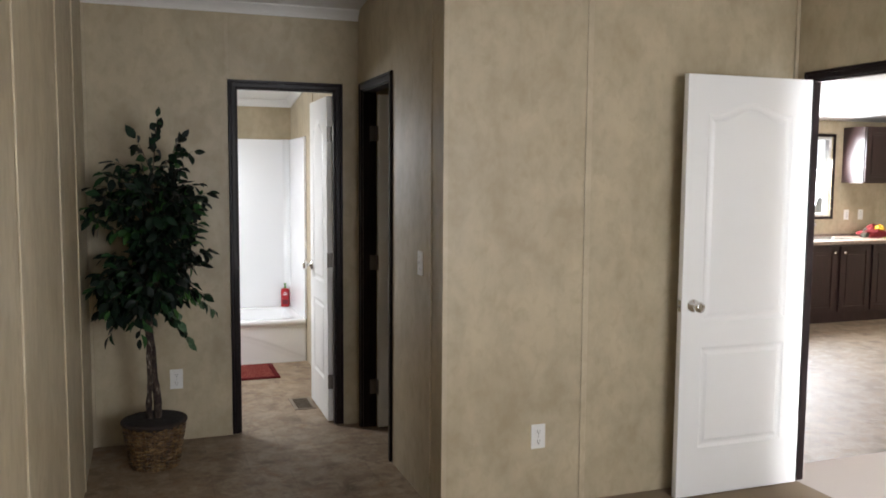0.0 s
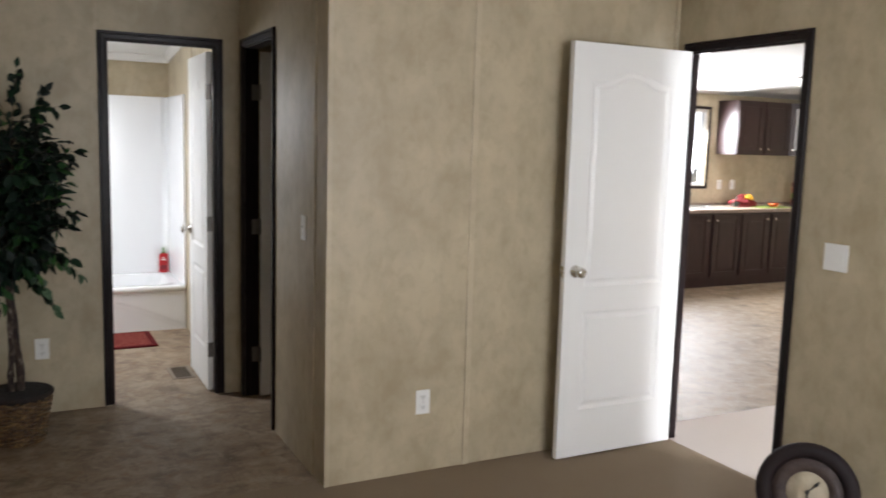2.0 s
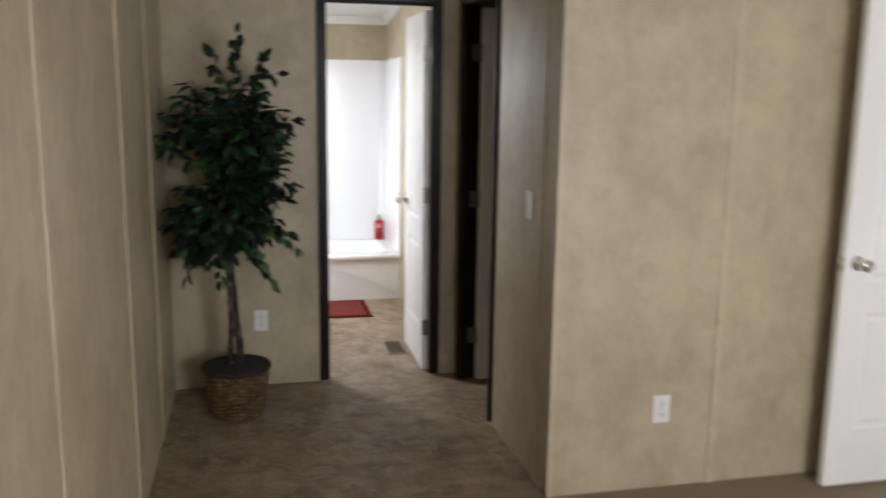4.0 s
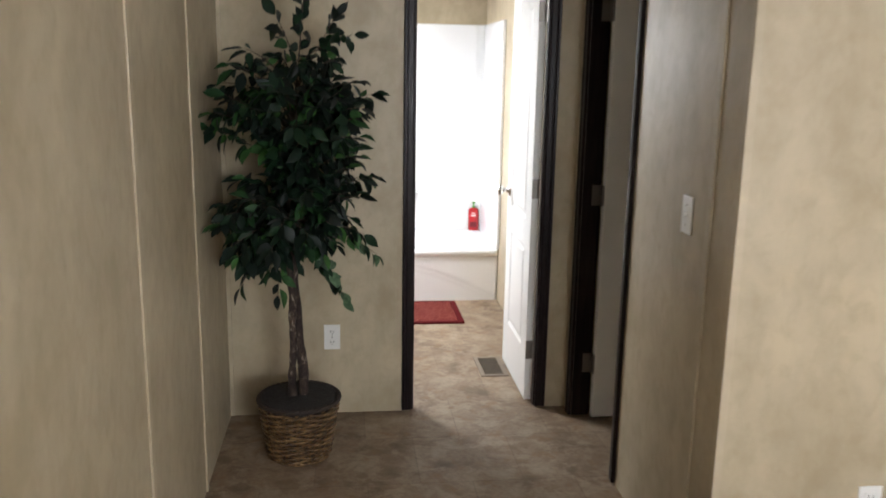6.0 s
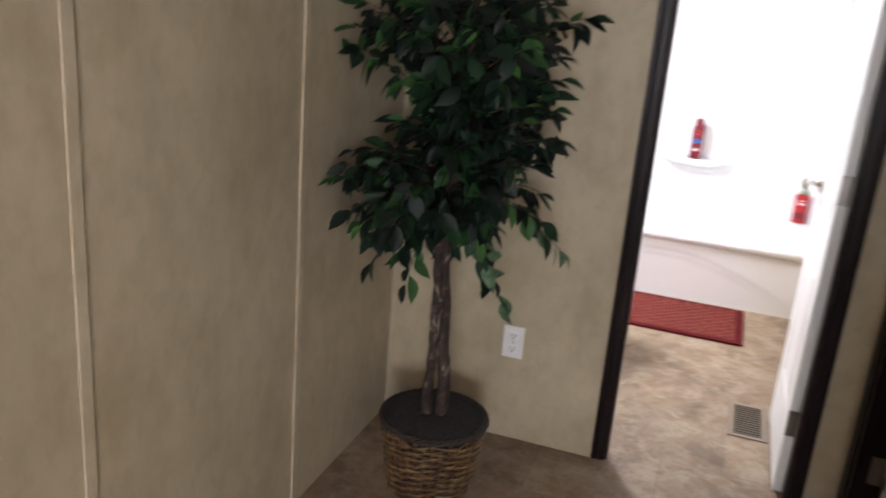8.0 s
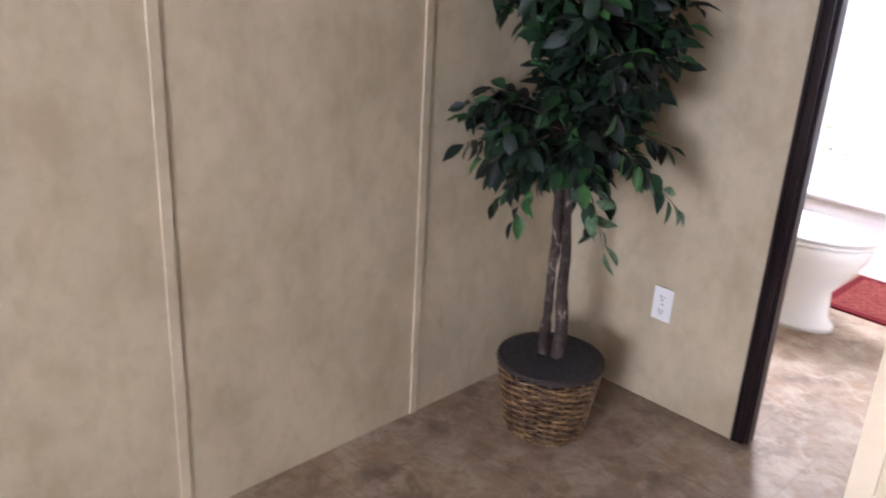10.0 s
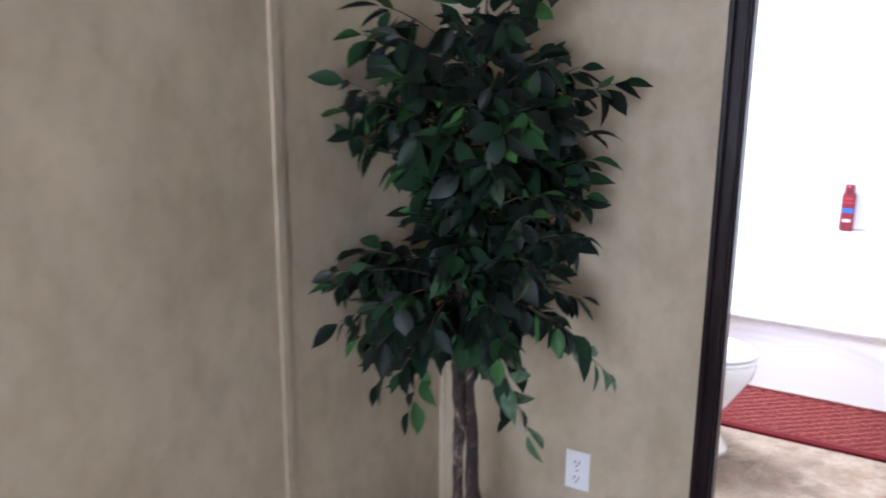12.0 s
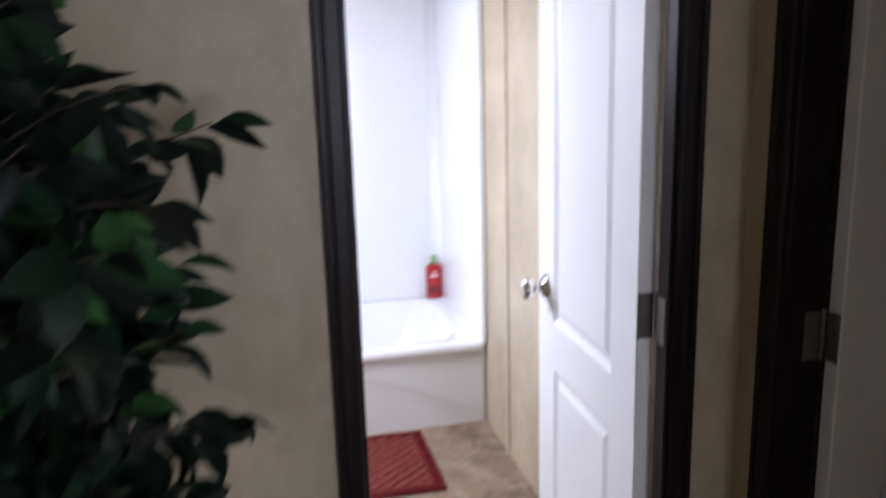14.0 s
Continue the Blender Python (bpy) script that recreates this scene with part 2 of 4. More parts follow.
HEAD = 2.068
HEAD_KITCHEN = 2.048
BATH = (0.458, 1.050)
CLOSET = (4.152, 4.765)
KITCH = (2.490, 3.190)
BWIN = (5.98, 6.60, 1.30, 2.06)
KWIN = (6.45, 7.425, 1.12, 2.03)
SWIN = (0.90, 2.40, 0.92, 1.98)
LWIN = (3.45, 4.55, 0.7, 2.1)

wall_west = wall("wall_west", "y", XW - 0.12, 0.12, YS, YN, [BWIN])
wall_bath = wall("wall_bath", "x", YB, T, XW, XB, [(BATH[0], BATH[1], 0, HEAD)])
wall_hall = wall("wall_hall", "y", XC, TH, YC + T, YB, [(CLOSET[0], CLOSET[1], 0, HEAD)])
wall_corner = wall("wall_corner", "x", YC, T, XC, XE)
wall_kitchen = wall("wall_kitchen", "y", XE, T, YS, YC + T, [(KITCH[0], KITCH[1], 0, HEAD_KITCHEN)])
wall_north = wall("wall_north", "x", YN, 0.12, XW - 0.12, XK, [KWIN])
wall_south = wall("wall_south", "x", YS - 0.12, 0.12, XW - 0.12, XK, [SWIN, LWIN])
wall_east = wall("wall_east", "y", XK, 0.12, YS - 0.12, YN + 0.12)
wall_bath_east = wall("wall_bath_east", "y", XB, T, YB, YN)
wall_closet_back = wall("wall_closet_back", "y", 2.55, T, YC + T, YN)
wall_closet_north = wall("wall_closet_north", "x", YB, T, XC + TH + 0.01, 2.55)


def batten(parent, axis, face, at, out, z0=0.0, z1=None, width=0.030, deep=0.007):
    """A vertical joint strip on a wall's face. out: +1 or -1, the side to which it stands proud."""
    y = at if axis == "y" else face
    z1 = z1 or ceiling_z(y) - 0.01
    lo, hi = sorted((face, face + out * deep))
    bm = boxed(lo, hi, at - width / 2, at + width / 2, z0, z1, bevel=0.0025) if axis == "y" else boxed(at - width / 2, at + width / 2, lo, hi, z0, z1, bevel=0.0025)
    return part("batten", bm, M_BATTEN, parent)


for y in (4.19, 3.385, 2.255, 1.04, -0.18):
    batten(wall_west, "y", XW, y, 1)
batten(wall_west, "y", XW, 6.35, 1)
batten(wall_hall, "y", XC, 3.470, -1)
batten(wall_corner, "x", YC, 1.902, -1)
batten(wall_kitchen, "y", XE, 1.87, -1)
batten(wall_bath_east, "y", XB, 6.42, -1)
# corner trims
part("corner_trim", boxed(XW, XW + 0.018, YB - 0.006, YB, 0, ceiling_z(YB) - 0.05, bevel=0.002), M_BATTEN, wall_bath)
part("corner_trim", boxed(XC - 0.004, XC + 0.02, YC - 0.004, YC, 0, ceiling_z(YC) - 0.01, bevel=0.0015), M_BATTEN, wall_corner)
part("corner_trim", boxed(XC - 0.004, XC, YC, YC + 0.02, 0, ceiling_z(YC) - 0.01, bevel=0.0015), M_BATTEN, wall_hall)
part("corner_trim", boxed(XE - 0.022, XE, YC - 0.012, YC, 0, ceiling_z(YC) - 0.01, bevel=0.004), M_BATTEN, wall_corner)
part("batten", boxed(0.40, 0.42, YB - 0.004, YB, 2.115, ceiling_z(YB) - 0.05, bevel=0.0015), M_BATTEN, wall_bath)


# crown moulding: a coved strip, by its section (out from the wall, down from the ceiling)
CROWN = [(0, 0), (0.05, 0), (0.05, -0.008), (0.040, -0.012), (0.022, -0.030), (0.012, -0.046), (0.012, -0.054), (0, -0.054)]


def crown(p, q, out):
    bm = bmesh.new()
    loops = []
    for x, y in (p, q):
        loops.append([bm.verts.new((x + out[0] * u, y + out[1] * u, ceiling_z(y + out[1] * u) + v - 0.001)) for u, v in CROWN])
    n = len(CROWN)
    for i in range(n):
        bm.faces.new((loops[0][i], loops[0][(i + 1) % n], loops[1][(i + 1) % n], loops[1][i]))
    bm.faces.new(loops[0])
    bm.faces.new(loops[1][::-1])
    return structure("trim_crown", bm, M_CROWN, "white coved crown moulding under the ceiling", "moulding")


crown((XW, YB), (XC, YB), (0, -1))
crown((XW, YN), (XB, YN), (0, -1))
crown((XB, YB + T), (XB, YN), (-1, 0))
crown((XW, YB + T), (XW, YN), (1, 0))


# ---- doors ----
# casing section: u away from the opening, d out of the wall
CASE = [(0.0, 0.0), (0.0, 0.007), (0.002, 0.0095), (0.006, 0.011), (0.026, 0.0125), (0.029, 0.0105), (0.031, 0.0105), (0.034, 0.0150), (0.043, 0.0160), (0.046, 0.0125), (0.046, 0.0)]


def casing_piece(kind, a0, a1, head, place):
    """One leg or the head of a mitred casing. place(a, d, z) gives a point of the world."""
    bm = bmesh.new()
    loops = []
    for end in (0, 1):
        ring = []
        for u, d in CASE:
            if kind == "head":
                p = place(a0 - u if end == 0 else a1 + u, d, head + u)
            else:
                a = a0 - u if kind == "left" else a1 + u
                p = place(a, d, 0.007 if end == 0 else head + u)
            ring.append(bm.verts.new(p))
        loops.append(ring)
    n = len(CASE)
    for i in range(n):
        bm.faces.new((loops[0][i], loops[0][(i + 1) % n], loops[1][(i + 1) % n], loops[1][i]))
    bm.faces.new(loops[0])
    bm.faces.new(loops[1][::-1])
    return bm


def door_frame(name, axis, face, thick, a0, a1, head, label):
    """Casing on both faces, the jambs and the stops, as a piece of the setting."""
    top = thing(name, label, "door", kind="structure")
    jt = 0.012
    for side in (0, 1):
        def place(a, d, z, side=side):
            off = face - d if side == 0 else face + thick + d
            return (a, off, z) if axis == "x" else (off, a, z)
        for kind in ("left", "right", "head"):
            part("casing", casing_piece(kind, a0 + 0.004, a1 - 0.004, head - 0.004, place), M_ESPRESSO, top)

    def b(p, q, z0, z1, lo, hi):
        return boxed(p, q, lo, hi, z0, z1, bevel=0.0015) if axis == "x" else boxed(lo, hi, p, q, z0, z1, bevel=0.0015)
    lo, hi = face + 0.001, face + thick - 0.001
    part("jamb", b(a0, a0 + jt, 0.007, head, lo, hi), M_ESPRESSO, top)
    part("jamb", b(a1 - jt, a1, 0.007, head, lo, hi), M_ESPRESSO, top)
    part("jamb", b(a0 + jt, a1 - jt, head - jt, head, lo, hi), M_ESPRESSO, top)
    return top


def panel_outline(x0, x1, z0, z1, arch, shrink):
    x0, x1, z0, z1 = x0 + shrink, x1 - shrink, z0 + shrink, z1 - shrink
    pts = [(x0, z0), (x1, z0)]
    if not arch:
        return pts + [(x1, z1), (x0, z1)]
    n, w = 14, x1 - x0
    for i in range(n + 1):
        s = i / n
        rise = arch * 0.5 * (1 - math.cos(2 * math.pi * min(max((s - 0.06) / 0.88, 0), 1)))
        pts.append((x1 - w * s, z1 - arch + rise))
    return pts


def door_slab_mesh(w, h, thick=0.035):
    """A moulded two-panel door, its upper panel arched. x along its width from the hinge, y its thickness."""
    bm = bmesh.new()
    panels = [(0.115, w - 0.115, 0.24, 0.735, 0.0), (0.115, w - 0.115, 0.86, h - 0.125, 0.055)]
    for y, s in ((0.0, 1), (thick, -1)):
        loops = [[bm.verts.new((x, y, z)) for x, z in ((0.002, 0.002), (w - 0.002, 0.002), (w - 0.002, h - 0.002), (0.002, h - 0.002))]]
        for p in panels:
            rings = []
            for shrink, d in ((0, 0), (0.006, 0.004), (0.016, 0.008), (0.026, 0.007), (0.040, 0.001)):
                rings.append([bm.verts.new((x, y + s * d, z)) for x, z in panel_outline(*p, shrink)])
            for a, b in zip(rings, rings[1:]):
                for i in range(len(a)):
                    j = (i + 1) % len(a)
                    bm.faces.new((a[i], a[j], b[j], b[i]))
            bm.faces.new(rings[-1])
            loops.append(rings[0])
        edges = []
        for lp in loops:
            for i in range(len(lp)):
                e = bm.edges.get((lp[i], lp[(i + 1) % len(lp)])) or bm.edges.new((lp[i], lp[(i + 1) % len(lp)]))
                edges.append(e)
        bmesh.ops.triangle_fill(bm, edges=edges, use_beauty=True)
        rim = [bm.verts.new((x, y + s * 0.002, z)) for x, z in ((0, 0), (w, 0), (w, h), (0, h))]
        for i in range(4):
            j = (i + 1) % 4
            bm.faces.new((loops[0][i], loops[0][j], rim[j], rim[i]))
        if s == 1:
            first = rim
        else:
            for i in range(4):
                j = (i + 1) % 4
                bm.faces.new((first[i], first[j], rim[j], rim[i]))
    return bm


KNOB = [(0.032, 0.0), (0.032, 0.004), (0.026, 0.010), (0.012, 0.014), (0.011, 0.030), (0.014, 0.034), (0.024, 0.040), (0.0275, 0.050), (0.026, 0.060), (0.018, 0.066), (0.006, 0.068)]


def door_leaf(parent, m, w, h=2.03, knuckle_y=0.0, plate=None):
    """The leaf with its knobs, latch and three hinges. Local x runs from the hinge."""
    leaf = part("door_leaf", door_slab_mesh(w, h), M_DOOR, parent, "white moulded two-panel door leaf")
    leaf.matrix_world = m
    zk = 0.94
    part("door_knob", lathe([(r, -d) for r, d in KNOB], 24, "y", (w - 0.062, 0, zk)), M_CHROME, leaf, "polished chrome door knob")
    part("door_knob", lathe([(r, 0.035 + d) for r, d in KNOB], 24, "y", (w - 0.062, 0, zk)), M_CHROME, leaf, "polished chrome door knob")
    lt = boxed(w - 0.001, w + 0.0015, 0.006, 0.029, zk - 0.028, zk + 0.028, bevel=0.0006)
    lathe([(0.008, w), (0.008, w + 0.008), (0.005, w + 0.012)], 12, "x", (0, 0.0175, zk), lt)
    part("latch", lt, M_CHROME, leaf, "chrome latch plate")
    for z in (0.25, 1.02, 1.80):
        hg = boxed(-0.002, 0.0, 0.003, 0.034, z - 0.045, z + 0.045)
        lathe([(0.0055, z - 0.046), (0.0055, z + 0.046)], 10, "z", (-0.006, knuckle_y, 0), hg)
        part("hinge", hg, M_NICKEL, leaf, "brushed nickel hinge")
        if plate:
            x0, x1, y0, y1 = plate
            part("hinge_plate", boxed(x0, x1, y0, y1, z - 0.033, z + 0.057, bevel=0.0008), M_NICKEL, parent, "brushed nickel hinge plate")
    return leaf


# bathroom door, open into the bathroom along its east side
door_1 = door_frame("door_1", "x", YB, T, BATH[0], BATH[1], HEAD, "dark brown framed bathroom doorway with white door standing open")
door_leaf(door_1, pose(1.043, YB + T + 0.022, 0.012, 0, 0, 89.6), 0.582, knuckle_y=-0.004, plate=(BATH[1] - 0.0145, BATH[1] - 0.0125, YB + T - 0.034, YB + T - 0.002))
# closet door, open into the closet along its north side
door_2 = door_frame("door_2", "y", XC, TH, CLOSET[0], CLOSET[1], HEAD, "dark brown framed closet doorway with white door standing open")
door_leaf(door_2, pose(XC + TH + 0.012, CLOSET[1] - 0.050, 0.012, 0, 0, 2), 0.59, knuckle_y=0.038, plate=(XC + TH - 0.034, XC + TH - 0.002, CLOSET[1] - 0.0145, CLOSET[1] - 0.0125))
# kitchen door, open against the corner wall
door_3 = door_frame("door_3", "y", XE, T, KITCH[0], KITCH[1], HEAD_KITCHEN, "dark brown framed kitchen doorway with white door standing open")
door_leaf(door_3, pose(XE - 0.030, 3.186, 0.014, 0, 0, 180), 0.722, knuckle_y=0.0)

# ---- windows ----


def window(name, axis, face, thick, a0, a1, z0, z1, out, frame_mat, label):
    """A framed sliding window in an opening: frame, sash bar, panes, sill."""
    top = thing(name, label, "window", kind="structure")

    def b(p, q, lo, hi, c, d, bev=0.003):
        return boxed(p, q, lo, hi, c, d, bevel=bev) if axis == "x" else boxed(lo, hi, p, q, c, d, bevel=bev)
    inner = face if out > 0 else face + thick
    lo, hi = sorted((inner + out * 0.02, inner + out * 0.09))
    f = 0.035
    for p, q, c, d in ((a0, a0 + f, z0, z1), (a1 - f, a1, z0, z1), (a0 + f, a1 - f, z0, z0 + f), (a0 + f, a1 - f, z1 - f, z1)):
        part("window_frame", b(p, q, lo, hi, c, d), frame_mat, top)
    mid = (a0 + a1) / 2
    part("sash_bar", b(mid - 0.016, mid + 0.016, lo + 0.015, hi - 0.015, z0 + f, z1 - f), frame_mat, top)
    m2 = (lo + hi) / 2
    for p, q in ((a0 + f, mid - 0.016), (mid + 0.016, a1 - f)):
        pane = part("pane", b(p, q, m2 - 0.002, m2 + 0.002, z0 + f, z1 - f, 0.0), M_GLASS, top, "clear glass pane")
        pane.visible_shadow = False
    cl, ch = sorted((inner, inner - out * 0.012))
    w = 0.034
    for p, q, c, d in ((a0 - w, a0, z0 - w, z1 + w), (a1, a1 + w, z0 - w, z1 + w), (a0, a1, z0 - w, z0), (a0, a1, z1, z1 + w)):
        part("casing", b(p, q, cl, ch, c, d), M_ESPRESSO, top)
    return top


window("window_1", "y", XW - 0.12, 0.12, BWIN[0], BWIN[1], BWIN[2], BWIN[3], -1, M_VINYLFRAME, "small white bathroom window with dark casing")
window("window_2", "x", YN, 0.12, KWIN[0], KWIN[1], KWIN[2], KWIN[3], 1, M_VINYLFRAME, "bright kitchen window with dark casing above sink")
window("window_3", "x", YS - 0.12, 0.12, SWIN[0], SWIN[1], SWIN[2], SWIN[3], -1, M_VINYLFRAME, "bedroom window with dark casing")
window("window_4", "x", YS - 0.12, 0.12, LWIN[0], LWIN[1], LWIN[2], LWIN[3], -1, M_VINYLFRAME, "wide living room window with dark casing")

# ground outside
M_GROUND = mat("ground", (0.22, 0.19, 0.14), 0.95)
set_color(M_GROUND, ramp(M_GROUND, noise_tex(M_GROUND, coords(M_GROUND), 0.6, 8.0, 0.7), [(0.3, (0.16, 0.14, 0.10)), (0.7, (0.28, 0.25, 0.19))]))
# added backdrop that glows, so the kitchen panes show plain white daylight
M_OUTSIDE_GLOW = mat("outside_glow", (0.9, 0.9, 0.9), 1.0)
M_OUTSIDE_GLOW.node_tree.nodes["Principled BSDF"].inputs["Emission Color"].default_value = (0.95, 0.97, 1.0, 1)
M_OUTSIDE_GLOW.node_tree.nodes["Principled BSDF"].inputs["Emission Strength"].default_value = 1.6
structure("backdrop", boxed(-30, 90, 70.0, 70.5, -0.6, 45.0), M_OUTSIDE_GLOW, "plain glowing white backdrop added beyond the kitchen window", "backdrop")
structure("ground", boxed(-600, 600, -600, 600, -0.9, -0.6), M_GROUND, "dry bare ground outside", "ground")



def loft(bm, rings, close=(True, True), smooth=True):
    """Joins rings of points, one to the next."""
    vs = [[bm.verts.new(p) for p in r] for r in rings]
    n = len(vs[0])
    for a, b in zip(vs, vs[1:]):
        for i in range(n):
            bm.faces.new((a[i], a[(i + 1) % n], b[(i + 1) % n], b[i])).smooth = smooth
    if close[0]:
        bm.faces.new(vs[0][::-1])
    if close[1]:
        bm.faces.new(vs[-1])
    return bm


def round_rect(x0, x1, y0, y1, z, r, n=6):
    pts = []
    for cx, cy, a0 in ((x1 - r, y1 - r, 0), (x0 + r, y1 - r, 90), (x0 + r, y0 + r, 180), (x1 - r, y0 + r, 270)):
        for i in range(n + 1):
            a = radians(a0 + 90 * i / n)
            pts.append((cx + r * math.cos(a), cy + r * math.sin(a), z))
    return pts


def smooth_all(bm):
    for f in bm.faces:
        f.smooth = True
    return bm


# ---- bathroom ----
TUBW, TUBD, RIM = XB - XW, 0.755, 0.36
tub = thing("bathtub", "glossy white acrylic bathtub with swoosh apron and surround", "bathtub", pose(XW, YN - TUBD, 0))
# apron: a panel with an arched step pressed into it
bm = bmesh.new()
NX, NZ = 96, 44
grid = []
for k in range(NZ + 1):
    row = []
    for i in range(NX + 1):
        x, z = 0.004 + (TUBW - 0.008) * i / NX, (RIM - 0.045) * k / NZ
        s = x / TUBW
        arc = 0.235 + 0.03 * math.sin(math.pi * min(s * 1.1, 1)) - 0.26 * max(0, s - 0.58) ** 1.5 * 3
        step = 1 / (1 + math.exp(-(arc - z) * 260)) + 0.6 / (1 + math.exp(-(arc - 0.035 - z) * 260))
        row.append(bm.verts.new((x, 0.012 + 0.0035 * step - 0.004 * math.sin(math.pi * s), z)))
    grid.append(row)
for a, b in zip(grid, grid[1:]):
    for i in range(NX):
        bm.faces.new((a[i], a[i + 1], b[i + 1], b[i])).smooth = True
bm.faces.new([r[0] for r in grid] + [bm.verts.new((0.004, 0.08, RIM - 0.045)), bm.verts.new((0.004, 0.08, 0))])
bm.faces.new([r[-1] for r in grid][::-1] + [bm.verts.new((TUBW - 0.004, 0.08, 0)), bm.verts.new((TUBW - 0.004, 0.08, RIM - 0.045))])
part("apron", bm, M_TUB, tub)
# rim and basin
W, D = TUBW - 0.004, TUBD - 0.004
part("basin", smooth_all(loft(bmesh.new(), [
    round_rect(0.004, W, 0.012, D, RIM - 0.05, 0.02), round_rect(0.004, W, -0.004, D, RIM - 0.040, 0.02), round_rect(0.004, W, -0.008, D, RIM - 0.016, 0.02),
    round_rect(0.006, W - 0.002, -0.002, D - 0.002, RIM - 0.003, 0.022), round_rect(0.012, W - 0.008, 0.010, D - 0.006, RIM, 0.025),
    round_rect(0.075, W - 0.085, 0.075, D - 0.085, RIM, 0.10), round_rect(0.085, W - 0.10, 0.085, D - 0.095, RIM - 0.010, 0.11),
    round_rect(0.11, W - 0.16, 0.11, D - 0.12, 0.18, 0.13), round_rect(0.15, W - 0.26, 0.15, D - 0.16, 0.07, 0.14), round_rect(0.22, W - 0.34, 0.22, D - 0.22, 0.055, 0.12)], close=(False, True))), M_TUB, tub)
# surround panels
TOPZ = 1.872
part("surround_panel", boxed(0.024, TUBW - 0.024, TUBD - 0.022, TUBD - 0.001, RIM - 0.002, TOPZ, bevel=0.006), M_TUB, tub)
part("surround_panel", boxed(0.001, 0.023, -0.02, TUBD - 0.001, RIM - 0.002, TOPZ, bevel=0.006), M_TUB, tub)
part("surround_panel", boxed(TUBW - 0.023, TUBW - 0.001, -0.02, TUBD - 0.001, RIM - 0.002, TOPZ, bevel=0.006), M_TUB, tub)
# rounded inner corners
for side in (1, -1):
    bm = bmesh.new()
    cx, oy = (0.024 if side == 1 else TUBW - 0.024), TUBD - 0.022 - 0.06
    pts = [(cx + side * 0.06 * (1 - math.cos(radians(11.25 * i))), oy + 0.06 * math.sin(radians(11.25 * i))) for i in range(9)]
    lo = [bm.verts.new((x, y, RIM)) for x, y in pts]
    hi = [bm.verts.new((x, y, TOPZ - 0.003)) for x, y in pts]
    for i in range(8):
        bm.faces.new((lo[i], lo[i + 1], hi[i + 1], hi[i])).smooth = True
    bm.faces.new(hi + [bm.verts.new((cx, TUBD - 0.022, TOPZ - 0.003))])
    part("corner_cove", bm, M_TUB, tub)
# moulded soap shelf
bm = bmesh.new()
rings = []
for r, z in ((0.10, -0.05), (0.17, -0.03), (0.205, -0.012), (0.21, -0.002), (0.20, 0.002), (0.18, 0.0)):
    rings.append([(0.86 + r * math.cos(math.pi * i / 18), TUBD - 0.024 - 0.55 * r * math.sin(math.pi * i / 18), 0.655 + z) for i in range(19)])
loft(bm, rings)
part("soap_shelf", bm, M_TUB, tub)
# tap on the west end
bm = lathe([(0.028, 0.0), (0.028, 0.006), (0.014, 0.012), (0.013, 0.05)], 18, "x", (0.023, 0.40, 0.49))
tube(bm, [(0.06, 0.40, 0.49), (0.12, 0.40, 0.485), (0.155, 0.40, 0.475), (0.165, 0.40, 0.455)], [0.015, 0.015, 0.014, 0.012], 12)
part("spout", bm, M_CHROME, tub, "chrome tub spout")
bm = lathe([(0.045, 0.0), (0.045, 0.005), (0.02, 0.012), (0.018, 0.04), (0.012, 0.045)], 20, "x", (0.023, 0.40, 0.60))
tube(bm, [(0.055, 0.40, 0.60), (0.065, 0.40, 0.57), (0.075, 0.40, 0.545)], [0.007, 0.006, 0.007], 8)
part("tap_handle", bm, M_CHROME, tub, "chrome tap lever")


def bottle(name, label, m, w, d, h, body_mat, cap_mat, bands, pump):
    """A flattened shampoo bottle with a cap or pump, and label bars."""
    top = thing(name, label, "bottle", m)
    rings = []
    for s, z in ((0.86, 0.0), (0.97, 0.006), (1.0, 0.03 * h / 0.2), (1.0, 0.70 * h), (0.96, 0.77 * h), (0.84, 0.81 * h), (0.66, 0.82 * h)) if not pump else ((0.9, 0), (1, 0.006), (1, 0.70 * h), (0.92, 0.75 * h), (0.5, 0.78 * h), (0.3, 0.79 * h)):
        rings.append(round_rect(-w / 2 * s, w / 2 * s, -d / 2 * s, d / 2 * s, z, d / 2 * s * 0.85, 4))
    part("body", loft(bmesh.new(), rings), body_mat, top)
    if pump:
        bm = lathe([(0.011, 0.79 * h), (0.011, 0.86 * h), (0.006, 0.87 * h), (0.006, 0.94 * h), (0.012, 0.945 * h), (0.012, 0.99 * h), (0.006, h)], 14)
        tube(bm, [(0, 0, 0.965 * h), (0, -0.02, 0.967 * h), (0, -0.034, 0.95 * h)], [0.006, 0.005, 0.004], 8)
        part("pump", bm, cap_mat, top, "green pump top")
    else:
        part("cap", lathe([(0.025, 0.82 * h), (0.026, 0.83 * h), (0.025, 0.97 * h), (0.021, h)], 20), cap_mat, top)
    for z0, z1, wf, bmat in bands:
        part("label_bar", boxed(-w * wf / 2, w * wf / 2, -d / 2 - 0.0008, -d / 2 + 0.001, z0 * h, z1 * h), bmat, top)
    return top


